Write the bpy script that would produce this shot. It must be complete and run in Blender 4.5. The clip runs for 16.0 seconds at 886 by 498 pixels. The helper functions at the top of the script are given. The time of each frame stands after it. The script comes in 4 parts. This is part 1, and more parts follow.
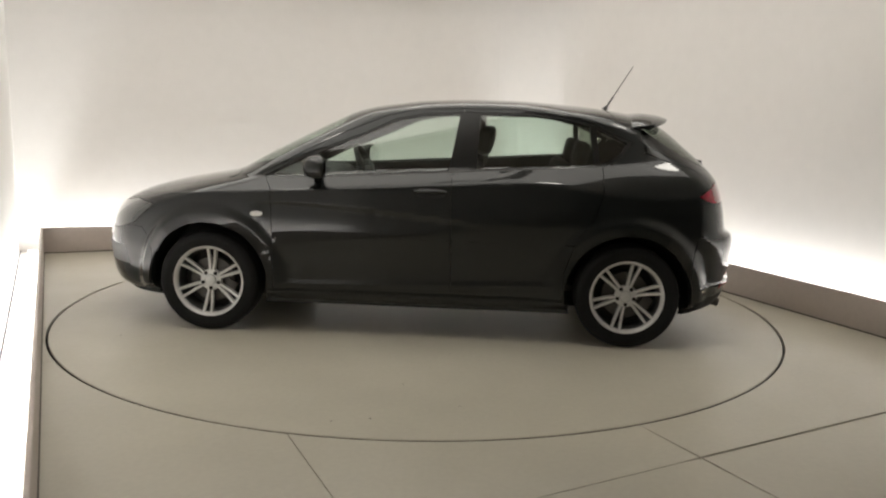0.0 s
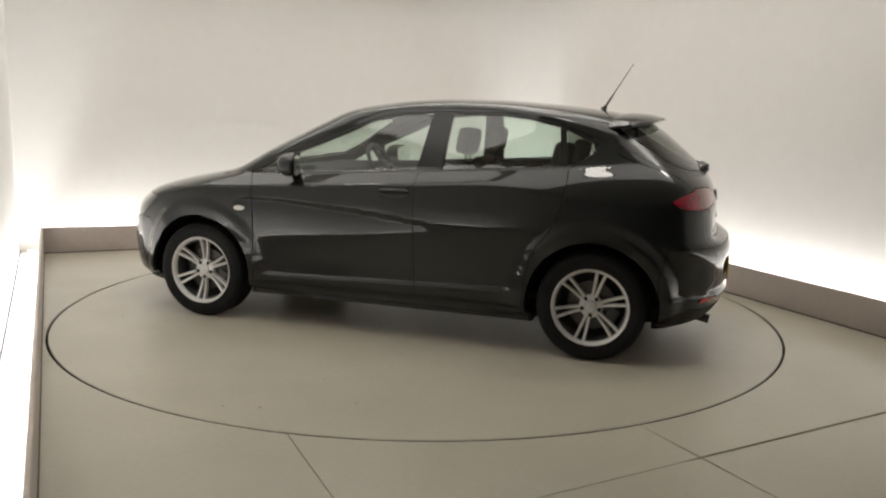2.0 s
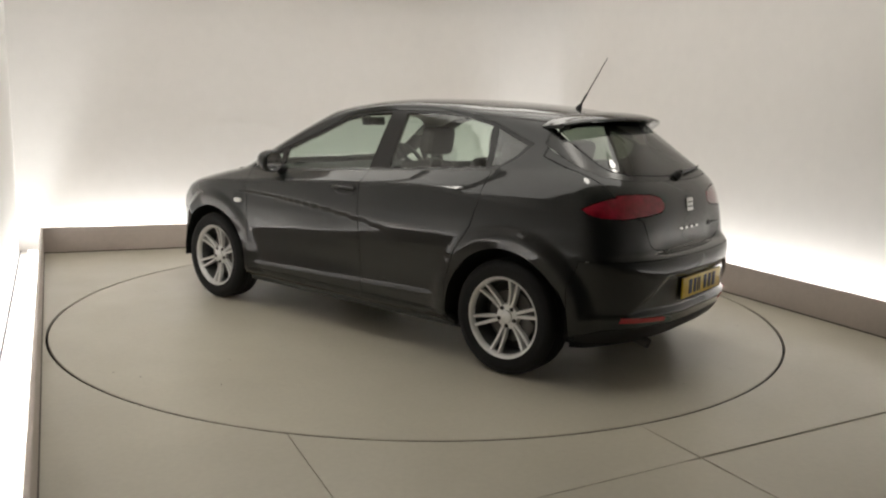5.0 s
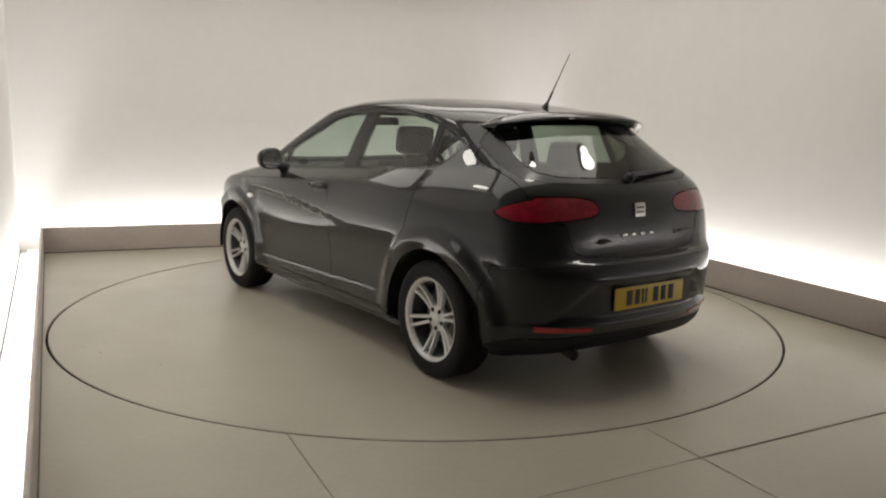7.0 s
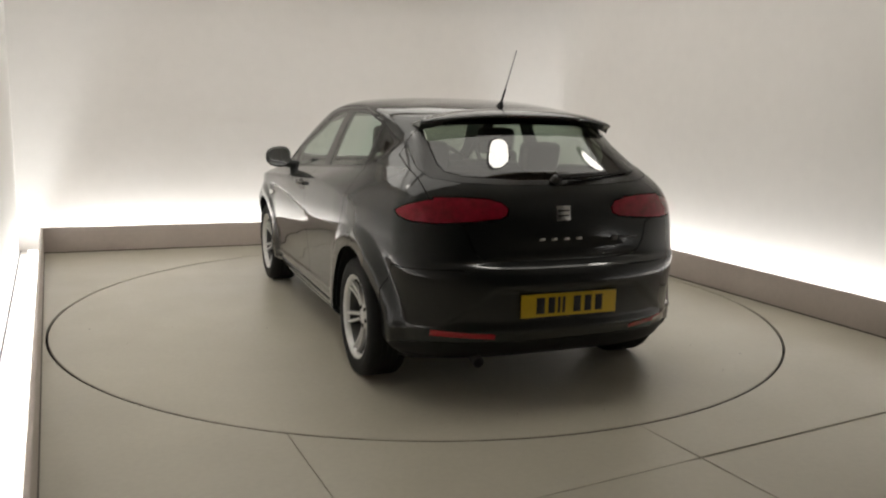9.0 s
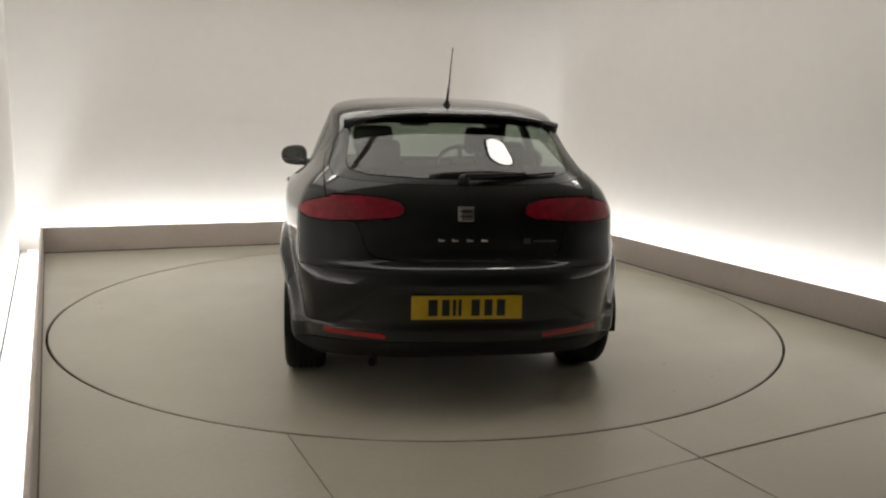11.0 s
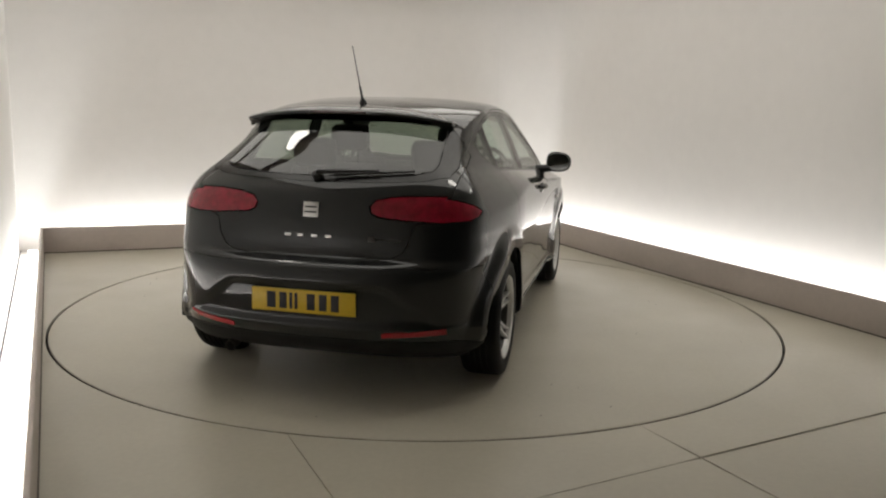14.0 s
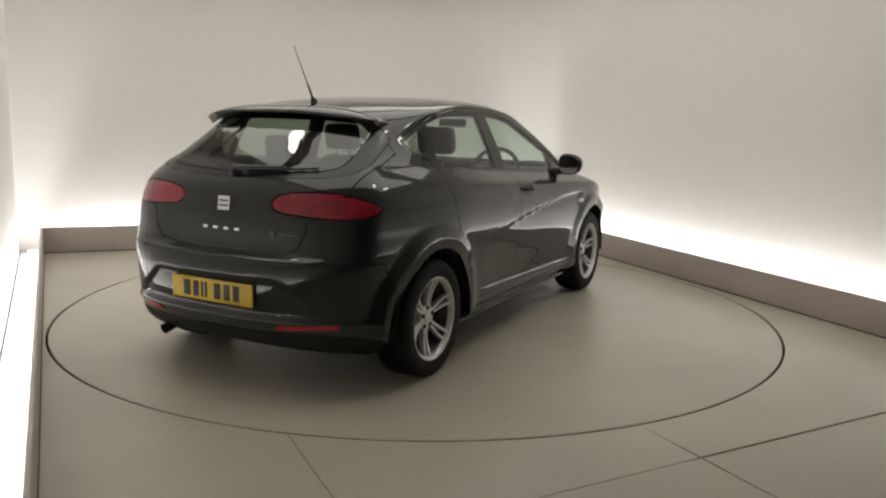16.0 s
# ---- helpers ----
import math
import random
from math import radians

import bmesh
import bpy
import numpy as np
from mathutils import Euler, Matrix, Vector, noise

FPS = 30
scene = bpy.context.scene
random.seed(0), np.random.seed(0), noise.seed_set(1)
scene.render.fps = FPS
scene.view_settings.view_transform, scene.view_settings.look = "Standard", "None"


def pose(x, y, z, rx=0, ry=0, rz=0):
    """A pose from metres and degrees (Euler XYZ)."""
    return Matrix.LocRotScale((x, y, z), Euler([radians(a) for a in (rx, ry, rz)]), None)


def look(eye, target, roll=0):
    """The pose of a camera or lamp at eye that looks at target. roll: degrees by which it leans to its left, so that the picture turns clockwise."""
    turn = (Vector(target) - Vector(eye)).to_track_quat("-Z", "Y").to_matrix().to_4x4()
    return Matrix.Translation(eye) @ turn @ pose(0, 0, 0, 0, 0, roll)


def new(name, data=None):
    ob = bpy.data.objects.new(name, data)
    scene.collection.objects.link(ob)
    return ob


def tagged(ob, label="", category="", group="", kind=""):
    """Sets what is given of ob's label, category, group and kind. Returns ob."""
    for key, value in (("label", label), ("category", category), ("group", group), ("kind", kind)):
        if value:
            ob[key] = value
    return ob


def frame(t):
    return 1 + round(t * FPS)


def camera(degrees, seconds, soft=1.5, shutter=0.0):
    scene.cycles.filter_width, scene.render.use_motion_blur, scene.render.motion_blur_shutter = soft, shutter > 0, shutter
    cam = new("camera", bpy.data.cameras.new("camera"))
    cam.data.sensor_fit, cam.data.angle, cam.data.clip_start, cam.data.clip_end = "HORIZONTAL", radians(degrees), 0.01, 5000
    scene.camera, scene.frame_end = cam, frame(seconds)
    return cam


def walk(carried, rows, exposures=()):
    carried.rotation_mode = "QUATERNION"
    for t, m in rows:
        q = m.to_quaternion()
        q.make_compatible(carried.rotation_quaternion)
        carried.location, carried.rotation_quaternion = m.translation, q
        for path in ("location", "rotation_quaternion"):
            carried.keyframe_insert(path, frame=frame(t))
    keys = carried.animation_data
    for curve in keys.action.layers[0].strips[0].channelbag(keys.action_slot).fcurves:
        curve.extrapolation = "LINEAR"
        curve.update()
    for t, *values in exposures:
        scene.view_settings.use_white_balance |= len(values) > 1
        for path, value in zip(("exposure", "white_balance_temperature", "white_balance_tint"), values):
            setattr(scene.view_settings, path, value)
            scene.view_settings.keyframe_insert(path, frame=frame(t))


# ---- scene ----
# ---------------------------------------------------------------- camera
cam = camera(57.772, 16.0, soft=2.2)
EYE = Vector((0.0, -5.6868, 1.3878))
PAN, TILT = 0.0271, -0.1689
AIM = EYE + Vector((math.sin(PAN) * math.cos(TILT), math.cos(PAN) * math.cos(TILT), math.sin(TILT)))
walk(cam, [(0.0, look(EYE, AIM, 1.383)), (16.0, look(EYE, AIM, 1.383))],
     [(0.0, 0.52), (3.5, 0.45), (8.0, 0.32), (12.5, 0.21), (16.0, 0.20)])

# ---------------------------------------------------------------- light
world = bpy.data.worlds.new("world")
world.use_nodes = True
world.node_tree.nodes["Background"].inputs[0].default_value = (0.8, 0.8, 0.85, 1)
world.node_tree.nodes["Background"].inputs[1].default_value = 0.02
scene.world = world
STRIP_POWER = 3.4     # light strips in the trough behind the kerb
LAMP_POWER = 1.1      # watts of each small round lamp over the turntable
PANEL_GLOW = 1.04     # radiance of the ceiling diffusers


# ---------------------------------------------------------------- materials
def material(name, color, rough=0.5, metal=0.0, coat=0.0, grain=0.0, grain_scale=40.0, bump=0.0, bump_scale=200.0,
             rough_var=0.0, stain=0.0, stain_scale=2.5, coat_rough=0.03, spec=0.5, coat_ior=1.5):
    m = bpy.data.materials.new(name)
    m.use_nodes = True
    nt = m.node_tree
    b = nt.nodes["Principled BSDF"]
    b.inputs["Base Color"].default_value = (*color, 1)
    b.inputs["Roughness"].default_value = rough
    b.inputs["Metallic"].default_value = metal
    b.inputs["Coat Weight"].default_value = coat
    b.inputs["Coat Roughness"].default_value = coat_rough
    b.inputs["Specular IOR Level"].default_value = spec
    b.inputs["Coat IOR"].default_value = coat_ior
    tc = nt.nodes.new("ShaderNodeTexCoord")

    def noise_node(scale, detail=4.0):
        n = nt.nodes.new("ShaderNodeTexNoise")
        n.inputs["Scale"].default_value = scale
        n.inputs["Detail"].default_value = detail
        nt.links.new(tc.outputs["Object"], n.inputs["Vector"])
        return n
    last = None
    for amount, scale in ((grain, grain_scale), (stain, stain_scale)):
        if not amount:
            continue
        n = noise_node(scale)
        mr = nt.nodes.new("ShaderNodeMapRange")
        mr.inputs["From Min"].default_value, mr.inputs["From Max"].default_value = 0.3, 0.7
        mr.inputs["To Min"].default_value, mr.inputs["To Max"].default_value = 1 - amount, 1 + amount
        nt.links.new(n.outputs["Fac"], mr.inputs["Value"])
        mix = nt.nodes.new("ShaderNodeVectorMath")
        mix.operation = "SCALE"
        if last is None:
            mix.inputs[0].default_value = color
        else:
            nt.links.new(last, mix.inputs[0])
        nt.links.new(mr.outputs["Result"], mix.inputs["Scale"])
        last = mix.outputs["Vector"]
    if last is not None:
        nt.links.new(last, b.inputs["Base Color"])
    if rough_var:
        n = noise_node(stain_scale * 2.3)
        mr = nt.nodes.new("ShaderNodeMapRange")
        mr.inputs["From Min"].default_value, mr.inputs["From Max"].default_value = 0.3, 0.7
        mr.inputs["To Min"].default_value, mr.inputs["To Max"].default_value = rough - rough_var, rough + rough_var
        nt.links.new(n.outputs["Fac"], mr.inputs["Value"])
        nt.links.new(mr.outputs["Result"], b.inputs["Roughness"])
    if bump:
        n = noise_node(bump_scale)
        bp = nt.nodes.new("ShaderNodeBump")
        bp.inputs["Strength"].default_value = bump
        bp.inputs["Distance"].default_value = 0.002
        nt.links.new(n.outputs["Fac"], bp.inputs["Height"])
        nt.links.new(bp.outputs["Normal"], b.inputs["Normal"])
    return m


def glowing(name, color, power):
    m = bpy.data.materials.new(name)
    m.use_nodes = True
    b = m.node_tree.nodes["Principled BSDF"]
    b.inputs["Base Color"].default_value = (0.8, 0.8, 0.8, 1)
    b.inputs["Emission Color"].default_value = (*color, 1)
    b.inputs["Emission Strength"].default_value = power
    return m


def pane_glass(name, tint, rough=0.0):
    """Thin tinted pane: a coloured see-through sheet with a glossy face."""
    m = bpy.data.materials.new(name)
    m.use_nodes = True
    nt = m.node_tree
    nt.nodes.clear()
    out = nt.nodes.new("ShaderNodeOutputMaterial")
    tr = nt.nodes.new("ShaderNodeBsdfTransparent")
    tr.inputs["Color"].default_value = (*tint, 1)
    gl = nt.nodes.new("ShaderNodeBsdfGlossy")
    gl.inputs["Roughness"].default_value = rough
    lw = nt.nodes.new("ShaderNodeLayerWeight")
    lw.inputs["Blend"].default_value = 0.5
    pw = nt.nodes.new("ShaderNodeMath")
    pw.operation = "POWER"
    pw.inputs[1].default_value = 5.0
    nt.links.new(lw.outputs["Facing"], pw.inputs[0])
    fr = nt.nodes.new("ShaderNodeMath")
    fr.operation = "MULTIPLY_ADD"
    fr.inputs[1].default_value, fr.inputs[2].default_value = 0.86, 0.11
    nt.links.new(pw.outputs[0], fr.inputs[0])
    mix = nt.nodes.new("ShaderNodeMixShader")
    nt.links.new(fr.outputs[0], mix.inputs[0])
    nt.links.new(tr.outputs[0], mix.inputs[1])
    nt.links.new(gl.outputs[0], mix.inputs[2])
    nt.links.new(mix.outputs[0], out.inputs["Surface"])
    return m


M_WALL = material("white_wall_paint", (0.78, 0.755, 0.73), 0.75, stain=0.02, stain_scale=0.7, bump=0.15, bump_scale=60, grain=0.012, grain_scale=9)
M_BACK = material("grey_wall", (0.15, 0.145, 0.138), 0.8, stain=0.1, stain_scale=0.6)
M_BEAM = material("brown_grey_beam", (0.22, 0.18, 0.15), 0.7, stain=0.1, stain_scale=1.5)
M_CEIL = material("ceiling_paint", (0.44, 0.40, 0.35), 0.8, stain=0.05, stain_scale=0.8)
M_FLOOR = material("beige_floor_vinyl", (0.47, 0.44, 0.36), 0.33, grain=0.03, grain_scale=35, stain=0.07, stain_scale=1.1, rough_var=0.05, bump=0.05, bump_scale=90)
M_KERB = material("beige_kerb_paint", (0.46, 0.40, 0.36), 0.5, grain=0.03, grain_scale=25, stain=0.06, stain_scale=2.0, bump=0.1)
M_DARK = material("dark_gap", (0.012, 0.011, 0.01), 0.8)
M_STRIP = glowing("light_strip_glow", (0.97, 1.0, 1.0), 6.0)
M_LAMP = glowing("ceiling_lamp_glow", (1.0, 0.95, 0.86), 6.0)
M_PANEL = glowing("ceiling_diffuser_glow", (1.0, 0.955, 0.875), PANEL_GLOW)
# brown for the painted kerb shadow line and for the grit
M_SHADE_GRIT = material("brown_kerb_shadow_and_grit", (0.10, 0.085, 0.07), 0.7)
M_METAL = material("grey_painted_steel", (0.25, 0.25, 0.25), 0.45, 0.6)

M_PAINT = material("graphite_metallic_paint", (0.0078, 0.0096, 0.0094), 0.45, 0.0, 1.0, grain=0.12, grain_scale=900, spec=0.10, coat_ior=1.50)
M_INNER = material("dark_cabin_trim", (0.02, 0.02, 0.02), 0.75, grain=0.1, grain_scale=120)
M_RUBBER = material("black_rubber", (0.007, 0.007, 0.007), 0.7, grain=0.15, grain_scale=60, bump=0.2, spec=0.25)
M_PLASTIC = material("black_plastic", (0.012, 0.012, 0.013), 0.35, bump=0.1, bump_scale=500)
M_VALANCE = material("black_grained_plastic", (0.008, 0.008, 0.008), 0.6, bump=0.2, bump_scale=400, spec=0.3)
M_TRIM = material("gloss_black_trim", (0.008, 0.008, 0.008), 0.25)
M_ALLOY = material("silver_alloy", (0.64, 0.64, 0.63), 0.38, 0.35, 0.4, grain=0.05, grain_scale=60)
M_DISC = material("worn_brake_steel", (0.10, 0.095, 0.09), 0.5, 0.8)
# rim barrel coloured far darker than the alloy, with its shade painted in
M_BARREL = material("shaded_rim_barrel", (0.07, 0.07, 0.07), 0.5, 0.4)
M_CHROME = material("chrome", (0.75, 0.75, 0.74), 0.12, 1.0)
M_RED = material("red_lamp_plastic", (0.27, 0.006, 0.022), 0.2, coat=1.0, grain=0.22, grain_scale=30, stain=0.15, stain_scale=7, spec=0.2)
M_REDDARK = material("smoked_red_lens", (0.035, 0.003, 0.005), 0.2, coat=0.6)
M_REFLECTOR = material("red_reflector", (0.36, 0.008, 0.016), 0.2, coat=0.6)
M_LAMPGLASS = material("clear_lamp_lens", (0.10, 0.105, 0.105), 0.15, 0.4, 1.0)
M_WHITELENS = material("white_indicator_lens", (0.75, 0.75, 0.72), 0.2, coat=1.0)
M_PLATE = material("yellow_plate", (0.62, 0.42, 0.015), 0.35, grain=0.04)
M_INK = material("black_ink", (0.01, 0.01, 0.01), 0.5)
M_SEAT = material("charcoal_seat_cloth", (0.060, 0.056, 0.052), 0.9, grain=0.2, grain_scale=200)
M_LINER = material("pale_headlining", (0.45, 0.44, 0.41), 0.9, grain=0.05, grain_scale=100)
M_GLASS = pane_glass("green_tinted_glass", (0.76, 0.85, 0.79))
M_GLASS_REAR = pane_glass("privacy_tinted_glass", (0.31, 0.345, 0.295))
M_MIRROR = material("mirror_glass", (0.8, 0.8, 0.8), 0.02, 1.0)


# ---------------------------------------------------------------- mesh helpers
def link(name, bm, mats, parent=None, label="", smooth=True):
    me = bpy.data.meshes.new(name)
    bm.normal_update()
    bm.to_mesh(me)
    bm.free()
    for m in (mats if isinstance(mats, (list, tuple)) else [mats]):
        me.materials.append(m)
    if smooth:
        me.polygons.foreach_set("use_smooth", [True] * len(me.polygons))
        me.set_sharp_from_angle(angle=radians(35))
    ob = new(name, me)
    if parent is not None:
        ob.parent = parent
    if label:
        tagged(ob, label)
    return ob


def part(name, bm, material_, parent, label="", smooth=True):
    return link(name, bm, material_, parent, label, smooth)


def box(bm, size, m=None, bevel=0.0, segs=2):
    r = bmesh.ops.create_cube(bm, size=1.0, matrix=(m or Matrix()) @ Matrix.Diagonal((*size, 1)))
    vs = r["verts"]
    if bevel:
        es = list({e for v in vs for e in v.link_edges})
        bmesh.ops.bevel(bm, geom=es, offset=bevel, segments=segs, profile=0.6, affect="EDGES")
    return vs


def lathe(bm, profile, m, steps=48, close=False):
    """Turn a profile of (radius, height along local z) round local z."""
    rings = []
    for r, h in profile:
        rings.append([bm.verts.new(m @ Vector((r * math.cos(2 * math.pi * i / steps), r * math.sin(2 * math.pi * i / steps), h)))
                      for i in range(steps)])
    for a, b in zip(rings, rings[1:]):
        for i in range(steps):
            j = (i + 1) % steps
            bm.faces.new((a[i], a[j], b[j], b[i]))
    if close:
        bm.faces.new(rings[0][::-1])
        bm.faces.new(rings[-1])
    return rings


def tube(bm, pts, radius, sides=10, radii=None):
    """Round bar along a row of points."""
    pts = [Vector(p) for p in pts]
    rings = []
    for i, p in enumerate(pts):
        d = (pts[min(i + 1, len(pts) - 1)] - pts[max(i - 1, 0)]).normalized()
        a = d.orthogonal().normalized() if i == 0 else (rings_a - d * rings_a.dot(d)).normalized()
        rings_a = a
        b = d.cross(a)
        r = radii[i] if radii else radius
        rings.append([bm.verts.new(p + r * (a * math.cos(2 * math.pi * k / sides) + b * math.sin(2 * math.pi * k / sides)))
                      for k in range(sides)])
    for a, b in zip(rings, rings[1:]):
        for i in range(sides):
            j = (i + 1) % sides
            bm.faces.new((a[i], a[j], b[j], b[i]))
    bm.faces.new(rings[0][::-1])
    bm.faces.new(rings[-1])


# ---------------------------------------------------------------- room
BL, BR = Vector((-3.515, 1.767, 0)), Vector((1.227, 3.560, 0))        # feet of the kerb's inner corners
LDIR = Vector((2.162, -4.747, 0)).normalized()                        # along the wall beside the camera
RDIR = Vector((1.034, -2.432, 0)).normalized()
FL, FR = BL + LDIR * 11.0, BR + RDIR * 11.0
KERB_H, KERB_T, TROUGH = 0.24, 0.022, 0.186
CEIL_H = 3.1
LIT, LIT_EAST = 5.9, 8.4           # lengths of the lit trough along the west and east walls
TABLE_R = 2.440


def outward(a, b):
    d = (b - a).normalized()
    n = Vector((d.y, -d.x, 0))
    return n if n.dot(Vector((0, -1.5, 0)) - a) < 0 else -n


def offset_corner(p, d1, n1, d2, n2, k):
    """Where two wall lines meet after both are moved outwards by k."""
    a, b = p + n1 * k, p + n2 * k
    t = (b - a).cross(d2).z / d1.cross(d2).z
    return a + d1 * t


BDIR = (BR - BL).normalized()
FDIR = (FR - FL).normalized()
N_L, N_B, N_R, N_F = outward(BL, FL), outward(BL, BR), outward(BR, FR), outward(FL, FR)


def loop(k):
    return (offset_corner(BL, LDIR, N_L, BDIR, N_B, k), offset_corner(BR, BDIR, N_B, RDIR, N_R, k),
            offset_corner(FR, RDIR, N_R, FDIR, N_F, k), offset_corner(FL, FDIR, N_F, LDIR, N_L, k))


def slab(name, quad, z0, z1, mat, label, bevel=0.0, cat="", kind="structure"):
    bm = bmesh.new()
    lo = [bm.verts.new((p.x, p.y, z0)) for p in quad]
    hi = [bm.verts.new((p.x, p.y, z1)) for p in quad]
    bm.faces.new(lo[::-1])
    bm.faces.new(hi)
    for i in range(4):
        j = (i + 1) % 4
        bm.faces.new((lo[i], lo[j], hi[j], hi[i]))
    bmesh.ops.recalc_face_normals(bm, faces=bm.faces)
    if bevel:
        bmesh.ops.bevel(bm, geom=list(bm.edges), offset=bevel, segments=3, profile=0.5, affect="EDGES")
    ob = link(name, bm, mat, smooth=bool(bevel))
    return tagged(ob, label, cat, kind=kind)


inner, mid, outer_, back = loop(0.0), loop(KERB_T), loop(KERB_T + TROUGH), loop(KERB_T + TROUGH + 0.12)
slit = loop(KERB_T + TROUGH - 0.012)
side_names = ("wall_north", "wall_east", "wall_south", "wall_west")
for i, nm in enumerate(side_names):
    j = (i + 1) % 4
    slab(nm, (outer_[i], outer_[j], back[j], back[i]), -0.12, CEIL_H, M_BACK if i == 2 else M_WALL,
         "plain grey wall behind the studio" if i == 2 else "smooth white painted studio wall lit from below", cat="wall")
for i in range(4):
    if i == 2:
        continue
    j = (i + 1) % 4
    slab("kerb", (inner[i], inner[j], mid[j], mid[i]), -0.02, KERB_H, M_KERB, "low beige kerb hiding the light trough", 0.006, "kerb")
    # trough bed with its glowing strip
    slab("trough", (mid[i], mid[j], slit[j], slit[i]), -0.12, 0.0, M_WALL, "white trough bed between kerb and wall", cat="trough")
    slab("trough_seal", (slit[i], slit[j], outer_[j], outer_[i]), -0.05, -0.002, M_DARK, "dark seal along the foot of the wall", cat="seal")
    # the strip runs along the lit end of the studio only
    n = (N_B, N_R, N_F, N_L)[i]
    a, b = inner[i], inner[j]
    if i == 1:
        b = a + (b - a).normalized() * LIT_EAST
    if i == 3:
        a = b + (a - b).normalized() * LIT
    d = (b - a).normalized()
    a, b = a + d * 0.10, b - d * 0.10
    q = [p + n * k for p, k in ((a, 0.055), (b, 0.055), (b, 0.125), (a, 0.125))]
    tagged(slab("light_strip", q, 0.0, 0.05, M_STRIP, "bright white light strip lying in the wall trough", cat="light strip", kind="thing"), group="trough light strips")
    area = bpy.data.lights.new("strip_light", "AREA")
    area.shape, area.size, area.size_y = "RECTANGLE", (b - a).length, 0.065
    area.energy, area.color = STRIP_POWER * (b - a).length, (0.97, 1.0, 1.0)
    lamp_ob = new("strip_light", area)
    lamp_ob.matrix_world = Matrix.Translation((a + b) / 2 + n * 0.09 + Vector((0, 0, 0.056))) @ Matrix.Rotation(math.atan2(d.y, d.x), 4, "Z") @ pose(0, 0, 0, 180)


def wall_cove(corner, n1, n2, r, steps=14):
    """Rounded upright fillet where two walls meet."""
    mid_n = (n1 + n2).normalized()
    half = math.acos(max(-1.0, min(1.0, n1.dot(n2)))) / 2
    c = corner - mid_n * (r / math.cos(half))
    a0, a1 = math.atan2(n1.y, n1.x), math.atan2(n2.y, n2.x)
    if a1 - a0 > math.pi:
        a1 -= 2 * math.pi
    if a0 - a1 > math.pi:
        a1 += 2 * math.pi
    bm = bmesh.new()
    arc = [c + Vector((math.cos(lerp_a), math.sin(lerp_a), 0)) * (r - 0.001) for lerp_a in (a0 + (a1 - a0) * k / steps for k in range(steps + 1))]
    rows = [[bm.verts.new((p.x, p.y, z)) for p in arc + [corner]] for z in (0.0, CEIL_H - 0.001)]
    for i in range(len(arc) + 1):
        j = (i + 1) % (len(arc) + 1)
        bm.faces.new((rows[0][i], rows[0][j], rows[1][j], rows[1][i]))
    bm.faces.new(rows[0][::-1])
    bm.faces.new(rows[1])
    bmesh.ops.recalc_face_normals(bm, faces=bm.faces)
    tagged(link("wall_cove", bm, M_WALL), "white rounded fillet in the corner of the walls", "wall", kind="structure")


wall_cove(outer_[1], N_B, N_R, 0.55)
slab("ceiling", back, CEIL_H, CEIL_H + 0.1, M_CEIL, "plain brown-grey painted ceiling", cat="ceiling")
for k in range(5):
    o = BL - N_B * (0.4 + 1.5 * k)
    e0, e1 = o - BDIR * 0.3, o + BDIR * 6.6
    tagged(slab("ceiling_beam", (e0, e1, e1 - N_B * 0.14, e0 - N_B * 0.14), CEIL_H - 0.12, CEIL_H + 0.02, M_BEAM, "grey-brown beam under the ceiling", 0.004, "beam"), group="ceiling beams")
slab("floor_bed", back, -0.30, -0.121, M_DARK, "dark bed below the floor panels and turntable", cat="floor")

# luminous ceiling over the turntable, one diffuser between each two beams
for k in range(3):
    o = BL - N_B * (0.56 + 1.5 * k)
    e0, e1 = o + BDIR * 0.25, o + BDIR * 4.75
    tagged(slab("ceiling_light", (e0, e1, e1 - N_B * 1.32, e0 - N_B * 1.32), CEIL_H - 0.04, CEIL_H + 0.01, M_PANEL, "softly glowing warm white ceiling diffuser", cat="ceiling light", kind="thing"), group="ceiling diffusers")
# dark strip along the foot of the kerb, standing in for its shadow line
foot = loop(-0.006)
for i in (0, 1, 3):
    j = (i + 1) % 4
    slab("kerb_shadow_strip", (foot[i], foot[j], inner[j], inner[i]), -0.01, 0.010, M_SHADE_GRIT, "thin dark strip painted as the shadow line at the kerb's foot", cat="joint")

# faint batten on the back wall
o = BL + N_B * 0.209
tagged(slab("trim", (o + BDIR * 1.03, o + BDIR * 2.75, o + BDIR * 2.75 - N_B * 0.004, o + BDIR * 1.03 - N_B * 0.004), 1.225, 1.243, M_WALL, "thin white batten on the wall", cat="trim"))

# floor panels round the turntable
floor = tagged(new("floor"), "beige vinyl floor panels round the turntable", "floor", kind="structure")


